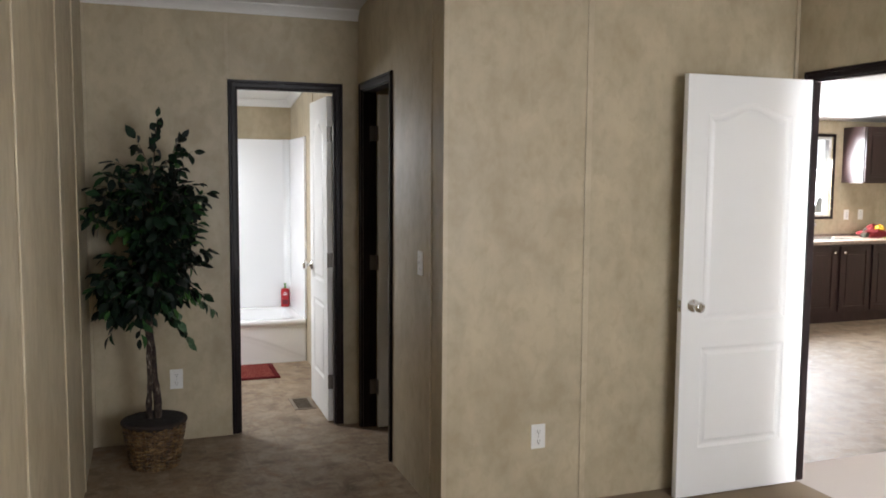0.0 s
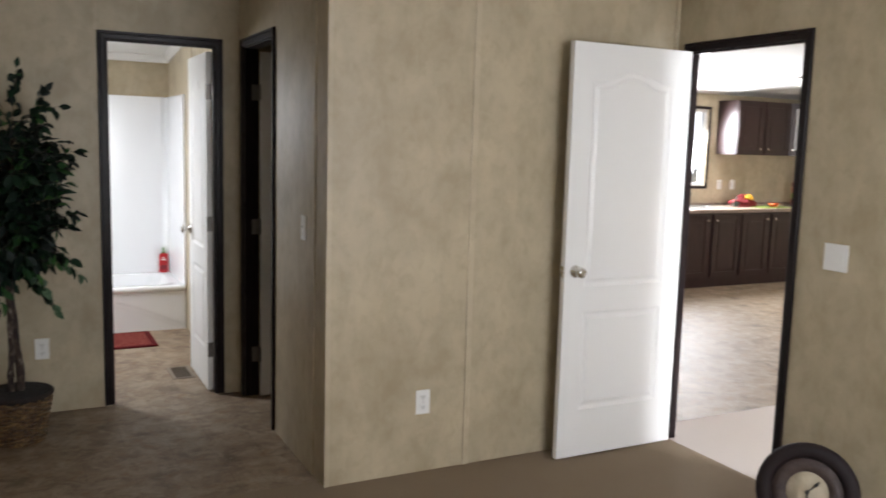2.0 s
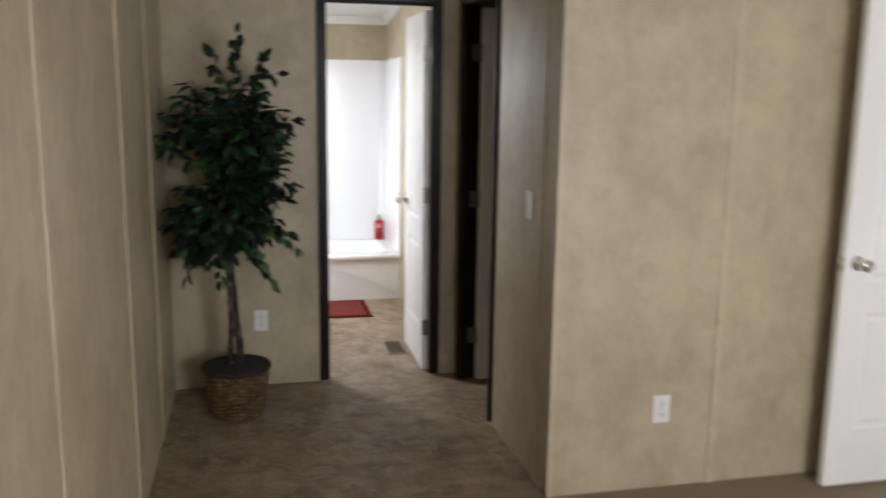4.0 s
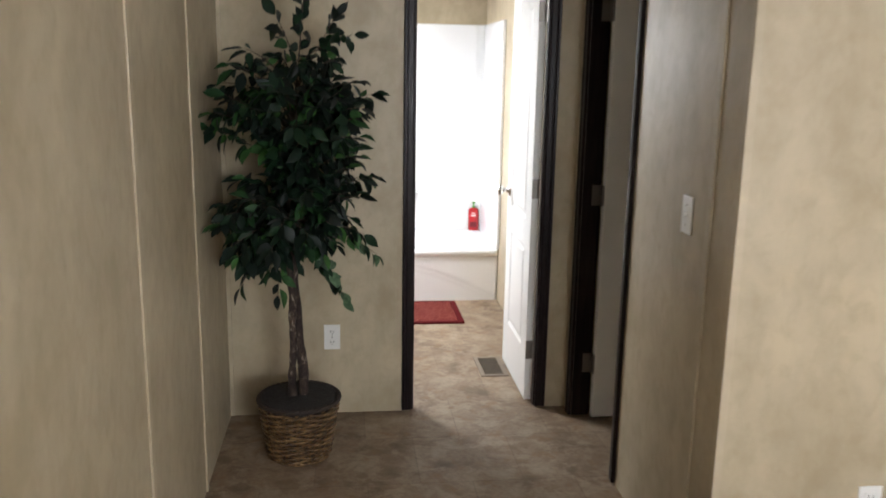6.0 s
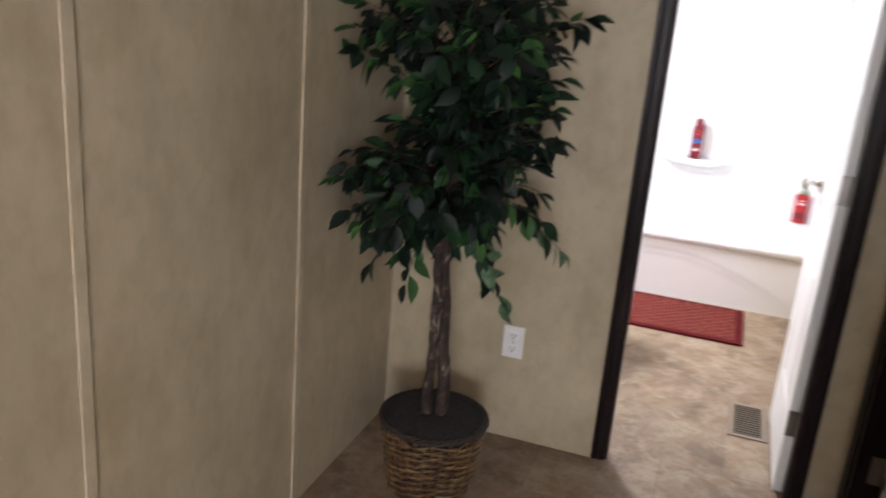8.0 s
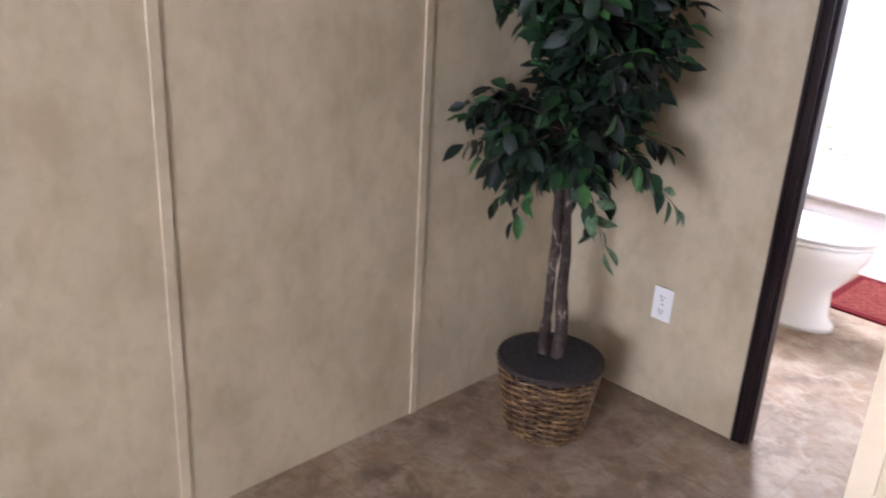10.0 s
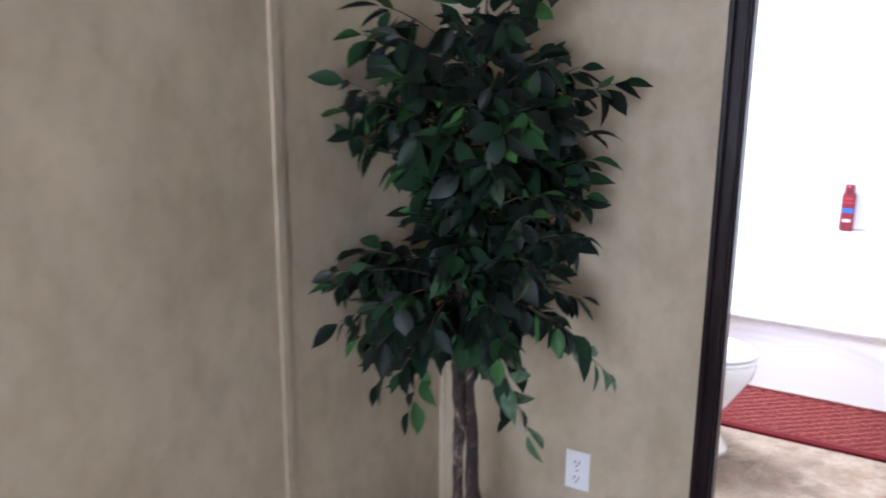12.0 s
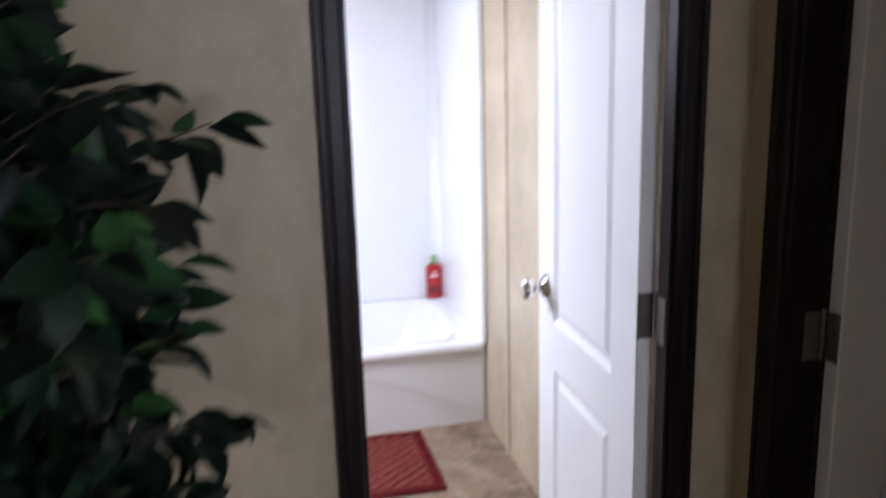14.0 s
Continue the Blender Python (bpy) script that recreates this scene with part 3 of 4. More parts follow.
M_RED = mat("red_plastic", (0.40, 0.014, 0.018), 0.3)
M_DKRED = mat("dark_red_plastic", (0.15, 0.007, 0.014), 0.3)
M_GREENP = mat("green_plastic", (0.10, 0.30, 0.06), 0.35)
M_BLUEP = mat("blue_label", (0.03, 0.10, 0.34), 0.4)
M_PALE = mat("pale_label", (0.75, 0.68, 0.66), 0.45)
M_WINE = mat("wine_label", (0.16, 0.012, 0.02), 0.45)
bottle("soap_bottle", "red rectangular soap bottle with green pump on tub", pose(1.128, YN - 0.054, RIM + 0.001, 0, 0, -8), 0.075, 0.045, 0.215, M_RED, M_GREENP, [(0.50, 0.56, 0.5, M_PALE), (0.60, 0.63, 0.35, M_PALE), (0.12, 0.30, 0.7, M_WINE)], True)
bottle("shampoo_bottle", "dark red shampoo bottle with blue label on soap shelf", pose(0.495, YN - 0.085, 0.6565), 0.068, 0.045, 0.235, M_DKRED, M_DKRED, [(0.40, 0.50, 0.85, M_BLUEP), (0.20, 0.26, 0.5, M_PALE), (0.60, 0.63, 0.6, M_RED), (0.68, 0.71, 0.5, M_RED)], False)

# scrub puff hung at the shower end
bm = bmesh.new()
for i in range(46):
    a, b = random.uniform(0, 6.28), math.acos(random.uniform(-1, 1))
    c = Vector((math.sin(b) * math.cos(a), math.sin(b) * math.sin(a), math.cos(b))) * 0.045
    u, v = c.orthogonal().normalized(), c.normalized().cross(c.orthogonal().normalized())
    tube(bm, [c + (u * math.cos(k * 0.9) + v * math.sin(k * 0.9)) * 0.026 for k in range(8)], 0.006, 5)
puff = thing("bath_puff", "red mesh bath puff hanging on shower wall", "bath puff", pose(XW + 0.105, 7.20, 1.61))
part("mesh_ball", bm, M_RED, puff)
part("cord", tube(bmesh.new(), [(0, 0, 0.05), (-0.03, 0, 0.10), (-0.078, 0, 0.12)], 0.003, 6), M_RED, puff)

# toilet, its tank against the west wall
toilet = thing("toilet", "white porcelain toilet with closed lid beside tub", "toilet", pose(XW, 5.955, 0))


def oval(cx, rx, ry, z, n=32, egg=0.12):
    return [(cx + rx * math.cos(2 * math.pi * i / n) , ry * math.sin(2 * math.pi * i / n) * (1 - egg * math.cos(2 * math.pi * i / n)), z) for i in range(n)]


part("bowl", loft(bmesh.new(), [oval(0.42, 0.235, 0.125, 0.0, egg=0.05), oval(0.42, 0.235, 0.125, 0.025, egg=0.05), oval(0.41, 0.215, 0.105, 0.06, egg=0.05), oval(0.42, 0.20, 0.10, 0.17, egg=0.05), oval(0.45, 0.225, 0.135, 0.25), oval(0.475, 0.25, 0.175, 0.33), oval(0.48, 0.255, 0.185, 0.375), oval(0.48, 0.245, 0.178, 0.388)]), M_PORCELAIN, toilet)
part("seat", loft(bmesh.new(), [oval(0.485, 0.245, 0.180, 0.388), oval(0.485, 0.252, 0.187, 0.392), oval(0.485, 0.252, 0.187, 0.402), oval(0.485, 0.246, 0.181, 0.406)]), M_PLATE, toilet)
part("lid", loft(bmesh.new(), [oval(0.485, 0.244, 0.180, 0.409), oval(0.485, 0.250, 0.186, 0.412), oval(0.485, 0.248, 0.184, 0.422), oval(0.485, 0.225, 0.162, 0.431), oval(0.485, 0.12, 0.09, 0.435)]), M_PLATE, toilet)
part("tank", smooth_all(loft(bmesh.new(), [round_rect(0.02, 0.19, -0.20, 0.20, 0.36, 0.035), round_rect(0.015, 0.205, -0.22, 0.22, 0.42, 0.04), round_rect(0.012, 0.215, -0.235, 0.235, 0.72, 0.04)])), M_PORCELAIN, toilet)
part("tank_lid", boxed(0.004, 0.228, -0.247, 0.247, 0.721, 0.758, bevel=0.012), M_PORCELAIN, toilet)
part("neck", boxed(0.10, 0.30, -0.11, 0.11, 0.20, 0.385, bevel=0.03), M_PORCELAIN, toilet)
part("flush_lever", tube(lathe([(0.012, 0.215), (0.012, 0.228)], 12, "x", (0, 0.17, 0.66)), [(0.225, 0.17, 0.66), (0.228, 0.10, 0.65)], 0.006, 8), M_CHROME, toilet, "chrome flush lever")

# bath mat with diagonal tufted rows and a darker plain border
M_MAT = mat("mat_chenille", (0.30, 0.05, 0.04), 0.95, spec=0.1)
_n = noise_tex(M_MAT, coords(M_MAT), 140.0, 3.0, 0.7)
set_color(M_MAT, ramp(M_MAT, _n, [(0.3, (0.14, 0.024, 0.022)), (0.53, (0.25, 0.060, 0.050)), (0.72, (0.42, 0.16, 0.135))]))
bump(M_MAT, noise_tex(M_MAT, coords(M_MAT), 300.0, 3.0, 0.7), 0.9, 0.006)
M_MATEDGE = mat("mat_border", (0.10, 0.010, 0.012), 0.95, spec=0.1)
bump(M_MATEDGE, noise_tex(M_MATEDGE, coords(M_MATEDGE), 260.0, 3.0, 0.7), 0.8, 0.004)
rug = thing("bath_mat", "rust red chenille bath mat with dark border before tub", "bath mat", pose(0.125, 6.205, 0))
MW, MD, ED = 0.775, 0.49, 0.035
bm = bmesh.new()
NXm, NYm = 150, 96
rows = []
for j in range(NYm + 1):
    row = []
    for i in range(NXm + 1):
        x, y = ED + (MW - 2 * ED) * i / NXm, ED + (MD - 2 * ED) * j / NYm
        ph = (y * 0.755 - x * 0.656) * 2 * math.pi / 0.038
        seg = math.sin((x * 0.755 + y * 0.656) * 2 * math.pi / 0.055 + 1.6 * math.floor(ph / (2 * math.pi)))
        z = 0.008 + 0.013 * max(0, 0.45 + math.sin(ph)) ** 0.5 * (0.90 + 0.10 * seg) * min(1.0, (x - ED) / 0.014, (MW - ED - x) / 0.014, (y - ED) / 0.014, (MD - ED - y) / 0.014) + random.uniform(-0.0006, 0.0006)
        row.append(bm.verts.new((x, y, z)))
    rows.append(row)
for a, b in zip(rows, rows[1:]):
    for i in range(NXm):
        bm.faces.new((a[i], a[i + 1], b[i + 1], b[i])).smooth = True
part("tufted_top", bm, M_MAT, rug)
bm = bmesh.new()
for x0, x1, y0, y1 in ((0, MW, 0, ED + 0.003), (0, MW, MD - ED - 0.003, MD), (0, ED + 0.003, ED + 0.003, MD - ED - 0.003), (MW - ED - 0.003, MW, ED + 0.003, MD - ED - 0.003)):
    box(bm, x0, x1, y0, y1, 0.0005, 0.013, bevel=0.004)
part("border", bm, M_MATEDGE, rug, "darker red border")

# floor register
M_REG = mat("register_tan", (0.21, 0.165, 0.12), 0.5, 0.1)
M_REGSLAT = mat("register_slat", (0.13, 0.098, 0.068), 0.5, 0.2)
reg = thing("floor_vent", "tan metal floor register with dark louvres", "vent", pose(0.93, 5.43, 0))
for x0, x1, y0, y1 in ((-0.072, -0.050, -0.145, 0.145), (0.050, 0.072, -0.145, 0.145), (-0.050, 0.050, -0.145, -0.125), (-0.050, 0.050, 0.125, 0.145)):
    part("rim", boxed(x0, x1, y0, y1, 0.0005, 0.006, bevel=0.0015), M_REG, reg)
part("damper", boxed(-0.050, 0.050, -0.125, 0.125, 0.0003, 0.0012), M_SLOT, reg, "dark opening")
sl = boxed(-0.050, 0.050, -0.0038, 0.0038, 0.0012, 0.0045, bevel=0.0008)
sl = mesh_of("slat", sl, M_REGSLAT)
for i in range(13):
    s = new("slat", sl)
    s.parent, s.location = reg, (0, -0.114 + 0.019 * i, 0)

# outlets and switches


def outlet(label, m):
    """A duplex socket plate; local z up, y out of the wall is minus."""
    top = thing("wall_outlet", label, "outlet", m, group="wall outlets")
    part("plate", boxed(-0.036, 0.036, -0.006, 0, -0.058, 0.058, bevel=0.003), M_PLATE, top)
    for z in (-0.024, 0.024):
        rec = part("receptacle", boxed(-0.017, 0.017, -0.0085, -0.0055, z - 0.015, z + 0.015, bevel=0.0015), M_PLATE, top)
        for x, w, h, dz in ((-0.0065, 0.0012, 0.0055, 0.003), (0.0065, 0.0012, 0.0045, 0.003), (0.0, 0.0024, 0.0024, -0.008)):
            part("slot", boxed(x - w, x + w, -0.0092, -0.0084, z + dz - h, z + dz + h), M_SLOT, rec)
    part("screw", lathe([(0.003, -0.0070), (0.003, -0.0058)], 10, "y"), M_NICKEL, top)
    return top


def switch(label, m, gangs, rocker=False):
    top = thing("light_switch", label, "light switch", m)
    w = 0.036 + 0.023 * (gangs - 1)
    part("plate", boxed(-w, w, -0.006, 0, -0.058, 0.058, bevel=0.003), M_PLATE, top)
    for g in range(gangs):
        x = (g - (gangs - 1) / 2) * 0.046
        if rocker:
            part("rocker", boxed(x - 0.0165, x + 0.0165, -0.0085, -0.005, -0.033, 0.033, bevel=0.0015), M_PLATE, top)
            part("screw", lathe([(0.003, -0.0070), (0.003, -0.0058)], 10, "y", (x, 0, 0.047)), M_PLATE, top)
            continue
        part("toggle", boxed(x - 0.005, x + 0.005, -0.016, -0.005, -0.004, 0.010, bevel=0.0015), M_PLATE, top)
        for z in (-0.030, 0.030):
            part("screw", lathe([(0.003, -0.0070), (0.003, -0.0058)], 10, "y", (x, 0, z)), M_NICKEL, top)
    return top


outlet("white duplex outlet on beige wall beside plant", pose(0.099, YB, 0.366))
outlet("white duplex outlet low on bedroom wall", pose(1.668, YC, 0.346))
outlet("white duplex outlet low on wall beside clock", pose(XE, 1.735, 0.252, 0, 0, -90))
switch("white single toggle switch on hall wall", pose(XC, 3.622, 1.145, 0, 0, -90), 1)
switch("white double rocker switch beside kitchen door", pose(XE, 2.249, 1.118, 0, 0, -90), 2, True)

# ---- potted ficus in the hall corner ----
M_LEAF = mat("ficus_leaf", (0.02, 0.06, 0.02), 0.50, spec=0.22)
oi, ge = node(M_LEAF, "ShaderNodeObjectInfo"), node(M_LEAF, "ShaderNodeNewGeometry")
ad = node(M_LEAF, "ShaderNodeMath")
ad.operation = "ADD"
link(M_LEAF, oi.outputs["Random"], ad.inputs[0])
link(M_LEAF, ge.outputs["Random Per Island"], ad.inputs[1])
fr = node(M_LEAF, "ShaderNodeMath")
fr.operation = "FRACT"
link(M_LEAF, ad.outputs[0], fr.inputs[0])
_l = ramp(M_LEAF, fr.outputs[0], [(0.0, (0.006, 0.0065, 0.005)), (0.25, (0.005, 0.011, 0.008)), (0.50, (0.007, 0.018, 0.010)), (0.76, (0.011, 0.034, 0.014)), (0.91, (0.020, 0.064, 0.019)), (0.985, (0.060, 0.16, 0.040))])
_l = mix(M_LEAF, ramp(M_LEAF, noise_tex(M_LEAF, coords(M_LEAF), 40.0, 3.0), [(0.4, (0, 0, 0)), (0.75, (0.35, 0.35, 0.35))]), _l, (0.008, 0.016, 0.009))
set_color(M_LEAF, _l)
M_BARK = mat("ficus_bark", (0.05, 0.03, 0.02), 0.85)
_n = noise_tex(M_BARK, coords(M_BARK, (1, 1, 0.55)), 30.0, 6.0, 0.72, 0.4)
set_color(M_BARK, ramp(M_BARK, _n, [(0.35, (0.012, 0.007, 0.006)), (0.50, (0.036, 0.022, 0.017)), (0.58, (0.09, 0.062, 0.046)), (0.63, (0.34, 0.29, 0.24))]))
bump(M_BARK, _n, 0.8, 0.008)
M_TWIG = mat("ficus_twig", (0.065, 0.045, 0.033), 0.8)
M_SOIL = mat("moss_dark", (0.022, 0.020, 0.021), 0.95)
_n = noise_tex(M_SOIL, coords(M_SOIL), 90.0, 5.0, 0.75)
set_color(M_SOIL, ramp(M_SOIL, _n, [(0.35, (0.012, 0.011, 0.012)), (0.7, (0.05, 0.046, 0.045))]))
bump(M_SOIL, _n, 1.0, 0.012)
M_WICKER = mat("wicker", (0.25, 0.15, 0.07), 0.3)
_n = noise_tex(M_WICKER, coords(M_WICKER), 28.0, 5.0, 0.7)
set_color(M_WICKER, ramp(M_WICKER, _n, [(0.38, (0.035, 0.017, 0.008)), (0.5, (0.12, 0.066, 0.027)), (0.64, (0.29, 0.18, 0.078))]))
bump(M_WICKER, noise_tex(M_WICKER, coords(M_WICKER, (1, 1, 14)), 60.0, 3.0), 0.3, 0.002)

PX, PY = -0.030, 4.468
basket = thing("wicker_basket", "brown woven wicker planter basket with dark rim", "planter", pose(PX, PY, 0))
R0, R1, H = 0.118, 0.158, 0.245
bm = bmesh.new()
NST, NROW = 18, 20
for k in range(NROW):
    z = 0.014 + (H - 0.035) * k / (NROW - 1)
    base = R0 + (R1 - R0) * z / H
    pts = []
    for i in range(NST * 5):
        a = 2 * math.pi * i / (NST * 5)
        over = math.sin(a * NST / 2 * 1.0 + (k % 2) * math.pi + 0.2 * math.sin(3 * a + k))
        r = base + 0.0075 * over + random.uniform(-0.0008, 0.0008)
        pts.append((r * math.cos(a), r * math.sin(a), z + random.uniform(-0.001, 0.001)))
    n = len(pts)
    rings = []
    for i, p in enumerate(pts):
        rad = Vector((p[0], p[1], 0)).normalized()
        c = Vector(p)
        rings.append([bm.verts.new(c + rad * u + Vector((0, 0, v))) for u, v in ((0.003, -0.0046), (0.0048, 0), (0.003, 0.0046), (-0.002, 0.0046), (-0.003, 0), (-0.002, -0.0046))])
    for i in range(n):
        a, b = rings[i], rings[(i + 1) % n]
        for q in range(6):
            bm.faces.new((a[q], a[(q + 1) % 6], b[(q + 1) % 6], b[q])).smooth = True
part("weave", bm, M_WICKER, basket, "glossy woven brown wicker")
st = boxed(-0.003, 0.003, -0.006, 0.006, 0, 1, bevel=0.0)
st = mesh_of("stake", st, M_WICKER)
for i in range(NST):
    a = 2 * math.pi * (i + 0.5) / NST
    s = new("stake", st)
    s.parent = basket
    d = Vector(((R1 - R0) * math.cos(a), (R1 - R0) * math.sin(a), H))
    s.matrix_local = Matrix.Translation((R0 * math.cos(a), R0 * math.sin(a), 0.004)) @ pose(0, 0, 0, 0, 0, math.degrees(a)) @ pose(0, 0, 0, 0, math.degrees(math.atan((R1 - R0) / H)), 0) @ Matrix.Diagonal((1, 1, H * 0.99, 1))
part("base", lathe([(R0 - 0.004, 0.0), (R0 + 0.004, 0.004), (R0 + 0.002, 0.012)], 40), M_WICKER, basket)
part("liner", lathe([(R0 - 0.014, 0.013), (R1 - 0.012, H - 0.01)], 40), M_SLOT, basket, "dark liner")
# plaited rim, dark
bm = bmesh.new()
for ph in (0, 2.09, 4.19):
    pts = []
    for i in range(120):
        a = 2 * math.pi * i / 120
        pts.append(Vector(((R1 + 0.003 + 0.005 * math.cos(14 * a + ph)) * math.cos(a), (R1 + 0.003 + 0.005 * math.cos(14 * a + ph)) * math.sin(a), H + 0.004 + 0.006 * math.sin(14 * a + ph))))
    tube(bm, pts + [pts[0]], 0.006, 6)
M_RIM = mat("rim_dark", (0.028, 0.018, 0.015), 0.7)
part("plaited_rim", bm, M_RIM, basket, "dark plaited rim")

plant = thing("ficus_tree", "artificial ficus tree with dark green glossy leaves", "plant", pose(PX, PY, H + 0.004))
bm = lathe([(R1 - 0.012, -0.02), (R1 + 0.001, 0.002), (R1 - 0.010, 0.010), (0.10, 0.013), (0.04, 0.014), (0.005, 0.014)], 36)
bmesh.ops.subdivide_edges(bm, edges=bm.edges[:], cuts=1, use_grid_fill=True)
for v in bm.verts:
    v.co.z += 0.004 * noise.noise(v.co * 45)
part("soil", bm, M_SOIL, plant, "dark grey moss topping")
# two stems that wind round each other, then fork
for k, ph in enumerate((0.3, 3.5)):
    pts, rad = [], []
    for i in range(34):
        s = i / 33
        z = 0.0 + 0.78 * s
        r = 0.0195 + 0.004 * math.sin(7 * s + k)
        a = ph + 1.6 * s
        wob = Vector((noise.noise(Vector((k * 3.1, 1.0, 5 * s))), noise.noise(Vector((k * 3.1, 7.0, 5 * s))), 0)) * 0.008
        pts.append((r * math.cos(a) - 0.022 * s + wob.x, r * math.sin(a) + wob.y, z))
        rad.append((0.0195 if k == 0 else 0.0165) * (1 - 0.28 * s) + 0.0018 * math.sin(9 * s + k * 2) + 0.006 * noise.noise(Vector((k * 5.0, 0, 19 * s))))
    part("trunk", tube(bmesh.new(), pts, rad, 10), M_BARK, plant, "knotty dark brown stem with pale patches")
rng = random.Random(7)
leader = [Vector((-0.02, 0.0, 0.72)), Vector((-0.012, 0.0, 0.90)), Vector((0.0, 0.01, 1.08)), Vector((0.015, 0.02, 1.26))]
twigs = bmesh.new()
tube(twigs, leader, [0.013, 0.011, 0.008, 0.006], 8)


def on_leader(z):
    for a, b in zip(leader, leader[1:]):
        if z <= b.z:
            return a.lerp(b, max(0, (z - a.z) / (b.z - a.z)))
    return leader[-1].copy()


leaves = []            # (place, direction, up, length, pale)


def keep_clear(p, margin=0.03):
    return Vector((max(p.x, XW - PX + margin), min(p.y, YB - PY - margin), p.z))


def spray(start, tip, count, size=0.065, radius=0.0032, droop=0.06, first=0.35, hang=1.0, open_face=False, pale=0.0):
    """A twig that bends over, with leaves set alternately along its outer part."""
    mid = start.lerp(tip, 0.5) + Vector((0, 0, 0.5 * droop + 0.02))
    pts = []
    for i in range(7):
        s = i / 6
        p = start * (1 - s) ** 2 + mid * 2 * s * (1 - s) + tip * s * s
        pts.append(keep_clear(p, 0.012))
    tube(twigs, pts, [radius * (1 - 0.65 * i / 6) for i in range(7)], 5)
    for i in range(count):
        s = first + (1 - first) * (i + rng.uniform(0.1, 0.9)) / count
        f = s * 6
        a = min(int(f), 5)
        p = pts[a].lerp(pts[a + 1], f - a)
        d = (pts[a + 1] - pts[a]).normalized()
        side = d.cross(Vector((0, 0, 1))).normalized() * (1 if i % 2 else -1)
        way = (d * rng.uniform(0.2, 0.9) + side * rng.uniform(0.25, 1.0) + Vector((0, 0, rng.uniform(-1.5, 0.25) * hang))).normalized()
        if i == count - 1:
            way = (d + Vector((0, 0, -0.3))).normalized()
        length = size * rng.uniform(0.72, 1.2)
        end = keep_clear(p + way * (length + 0.012), 0.008)
        way = (end - p).normalized()
        if open_face:
            up = Vector((rng.uniform(-0.3, 0.8), -1.0, rng.uniform(-0.1, 0.6)))
        else:
            up = Vector((p.x, p.y, 0)) * 1.3 + Vector((rng.uniform(-0.8, 0.8), rng.uniform(-0.8, 0.8), rng.uniform(0.1, 1.2)))
        leaves.append((p + way * 0.010, way, up, length, rng.random() < pale))



def lobe(center, radii, n, count, zlow, ragged=0.55):
    """A tier of the crown: sprays spread evenly over it, of uneven reach, each ending in a drooping bunch."""
    for i in range(n):
        u = 1 - 2 * (i + 0.5) / n
        a = i * 2.39996 + rng.uniform(-0.35, 0.35)
        q = math.sqrt(1 - u * u)
        k = 1.0 - ragged * rng.random() ** 1.6
        k *= 1 + 0.22 * noise.noise(Vector((2.1 * q * math.cos(a), 2.1 * q * math.sin(a), 2.1 * u + center[2] * 4)))
        k = min(k, 0.98)
        tip = Vector(center) + Vector((radii[0] * q * math.cos(a), radii[1] * q * math.sin(a), radii[2] * u)) * k
        # the crown is drawn in between its two tiers on the side away from the door
        if -0.75 * math.cos(a) - 0.66 * math.sin(a) > 0.10 and abs(tip.z - 0.985) < 0.10:
            tip.x, tip.y = tip.x * 0.42, tip.y * 0.42
        start = on_leader(max(zlow, tip.z - rng.uniform(0.06, 0.22)))
        spray(start, keep_clear(tip), count, 0.070, first=0.46)


lobe((0.005, -0.020, 1.140), (0.345, 0.335, 0.245), 62, 15, 0.78)
lobe((-0.020, -0.02, 0.735), (0.300, 0.295, 0.220), 54, 15, 0.62)
lobe((0.115, -0.02, 0.950), (0.235, 0.22, 0.150), 20, 15, 0.70)
# bunches that reach out past the rest
for tip, count in (((0.235, -0.04, 1.14), 10), ((0.270, -0.07, 0.91), 12), ((0.25, -0.12, 0.84), 10), ((0.17, -0.20, 1.20), 10), ((0.15, 0.00, 1.26), 8),
                   ((-0.28, -0.08, 1.14), 12), ((-0.21, -0.12, 1.31), 11), ((-0.16, -0.12, 1.37), 10), ((-0.21, -0.03, 0.76), 12), ((-0.19, -0.12, 0.58), 11),
                   ((0.06, -0.28, 0.72), 10), ((0.02, -0.28, 1.12), 11)):
    tip = keep_clear(Vector(tip))
    spray(on_leader(max(0.72, tip.z - 0.16)), tip, count, 0.076, 0.003, 0.07, 0.55)
# open top sprays
spray(on_leader(1.2), Vector((0.050, -0.01, 1.600)), 15, 0.074, 0.0036, -0.03, 0.40, 0.6, True)
spray(on_leader(1.22), Vector((0.165, -0.03, 1.500)), 11, 0.074, 0.003, -0.02, 0.50, 0.6, True)
spray(Vector((0.022, 0.02, 1.33)), Vector((0.225, -0.03, 1.430)), 9, 0.078, 0.003, 0.0, 0.35, 0.6, True)
spray(Vector((0.02, 0.02, 1.30)), Vector((-0.055, 0.00, 1.49)), 7, 0.084, 0.003, 0.0, 0.45, 0.6, True)
# low hanging sprays
spray(Vector((0.0, -0.02, 0.72)), Vector((0.185, -0.06, 0.44)), 14, 0.078, 0.003, 0.05, 0.35, 1.0, False, 0.55)
spray(Vector((0.02, 0.0, 0.76)), Vector((0.325, 0.06, 0.57)), 12, 0.064, 0.0026, 0.05, 0.4, 1.0, False, 0.6)
spray(Vector((-0.03, -0.02, 0.72)), Vector((-0.21, -0.07, 0.48)), 10, 0.066, 0.003, 0.05, 0.4)
spray(Vector((-0.03, -0.02, 0.72)), Vector((-0.06, -0.17, 0.48)), 10, 0.066, 0.003, 0.05, 0.4)
part("branch_work", twigs, M_TWIG, plant, "thin grey-brown twigs")


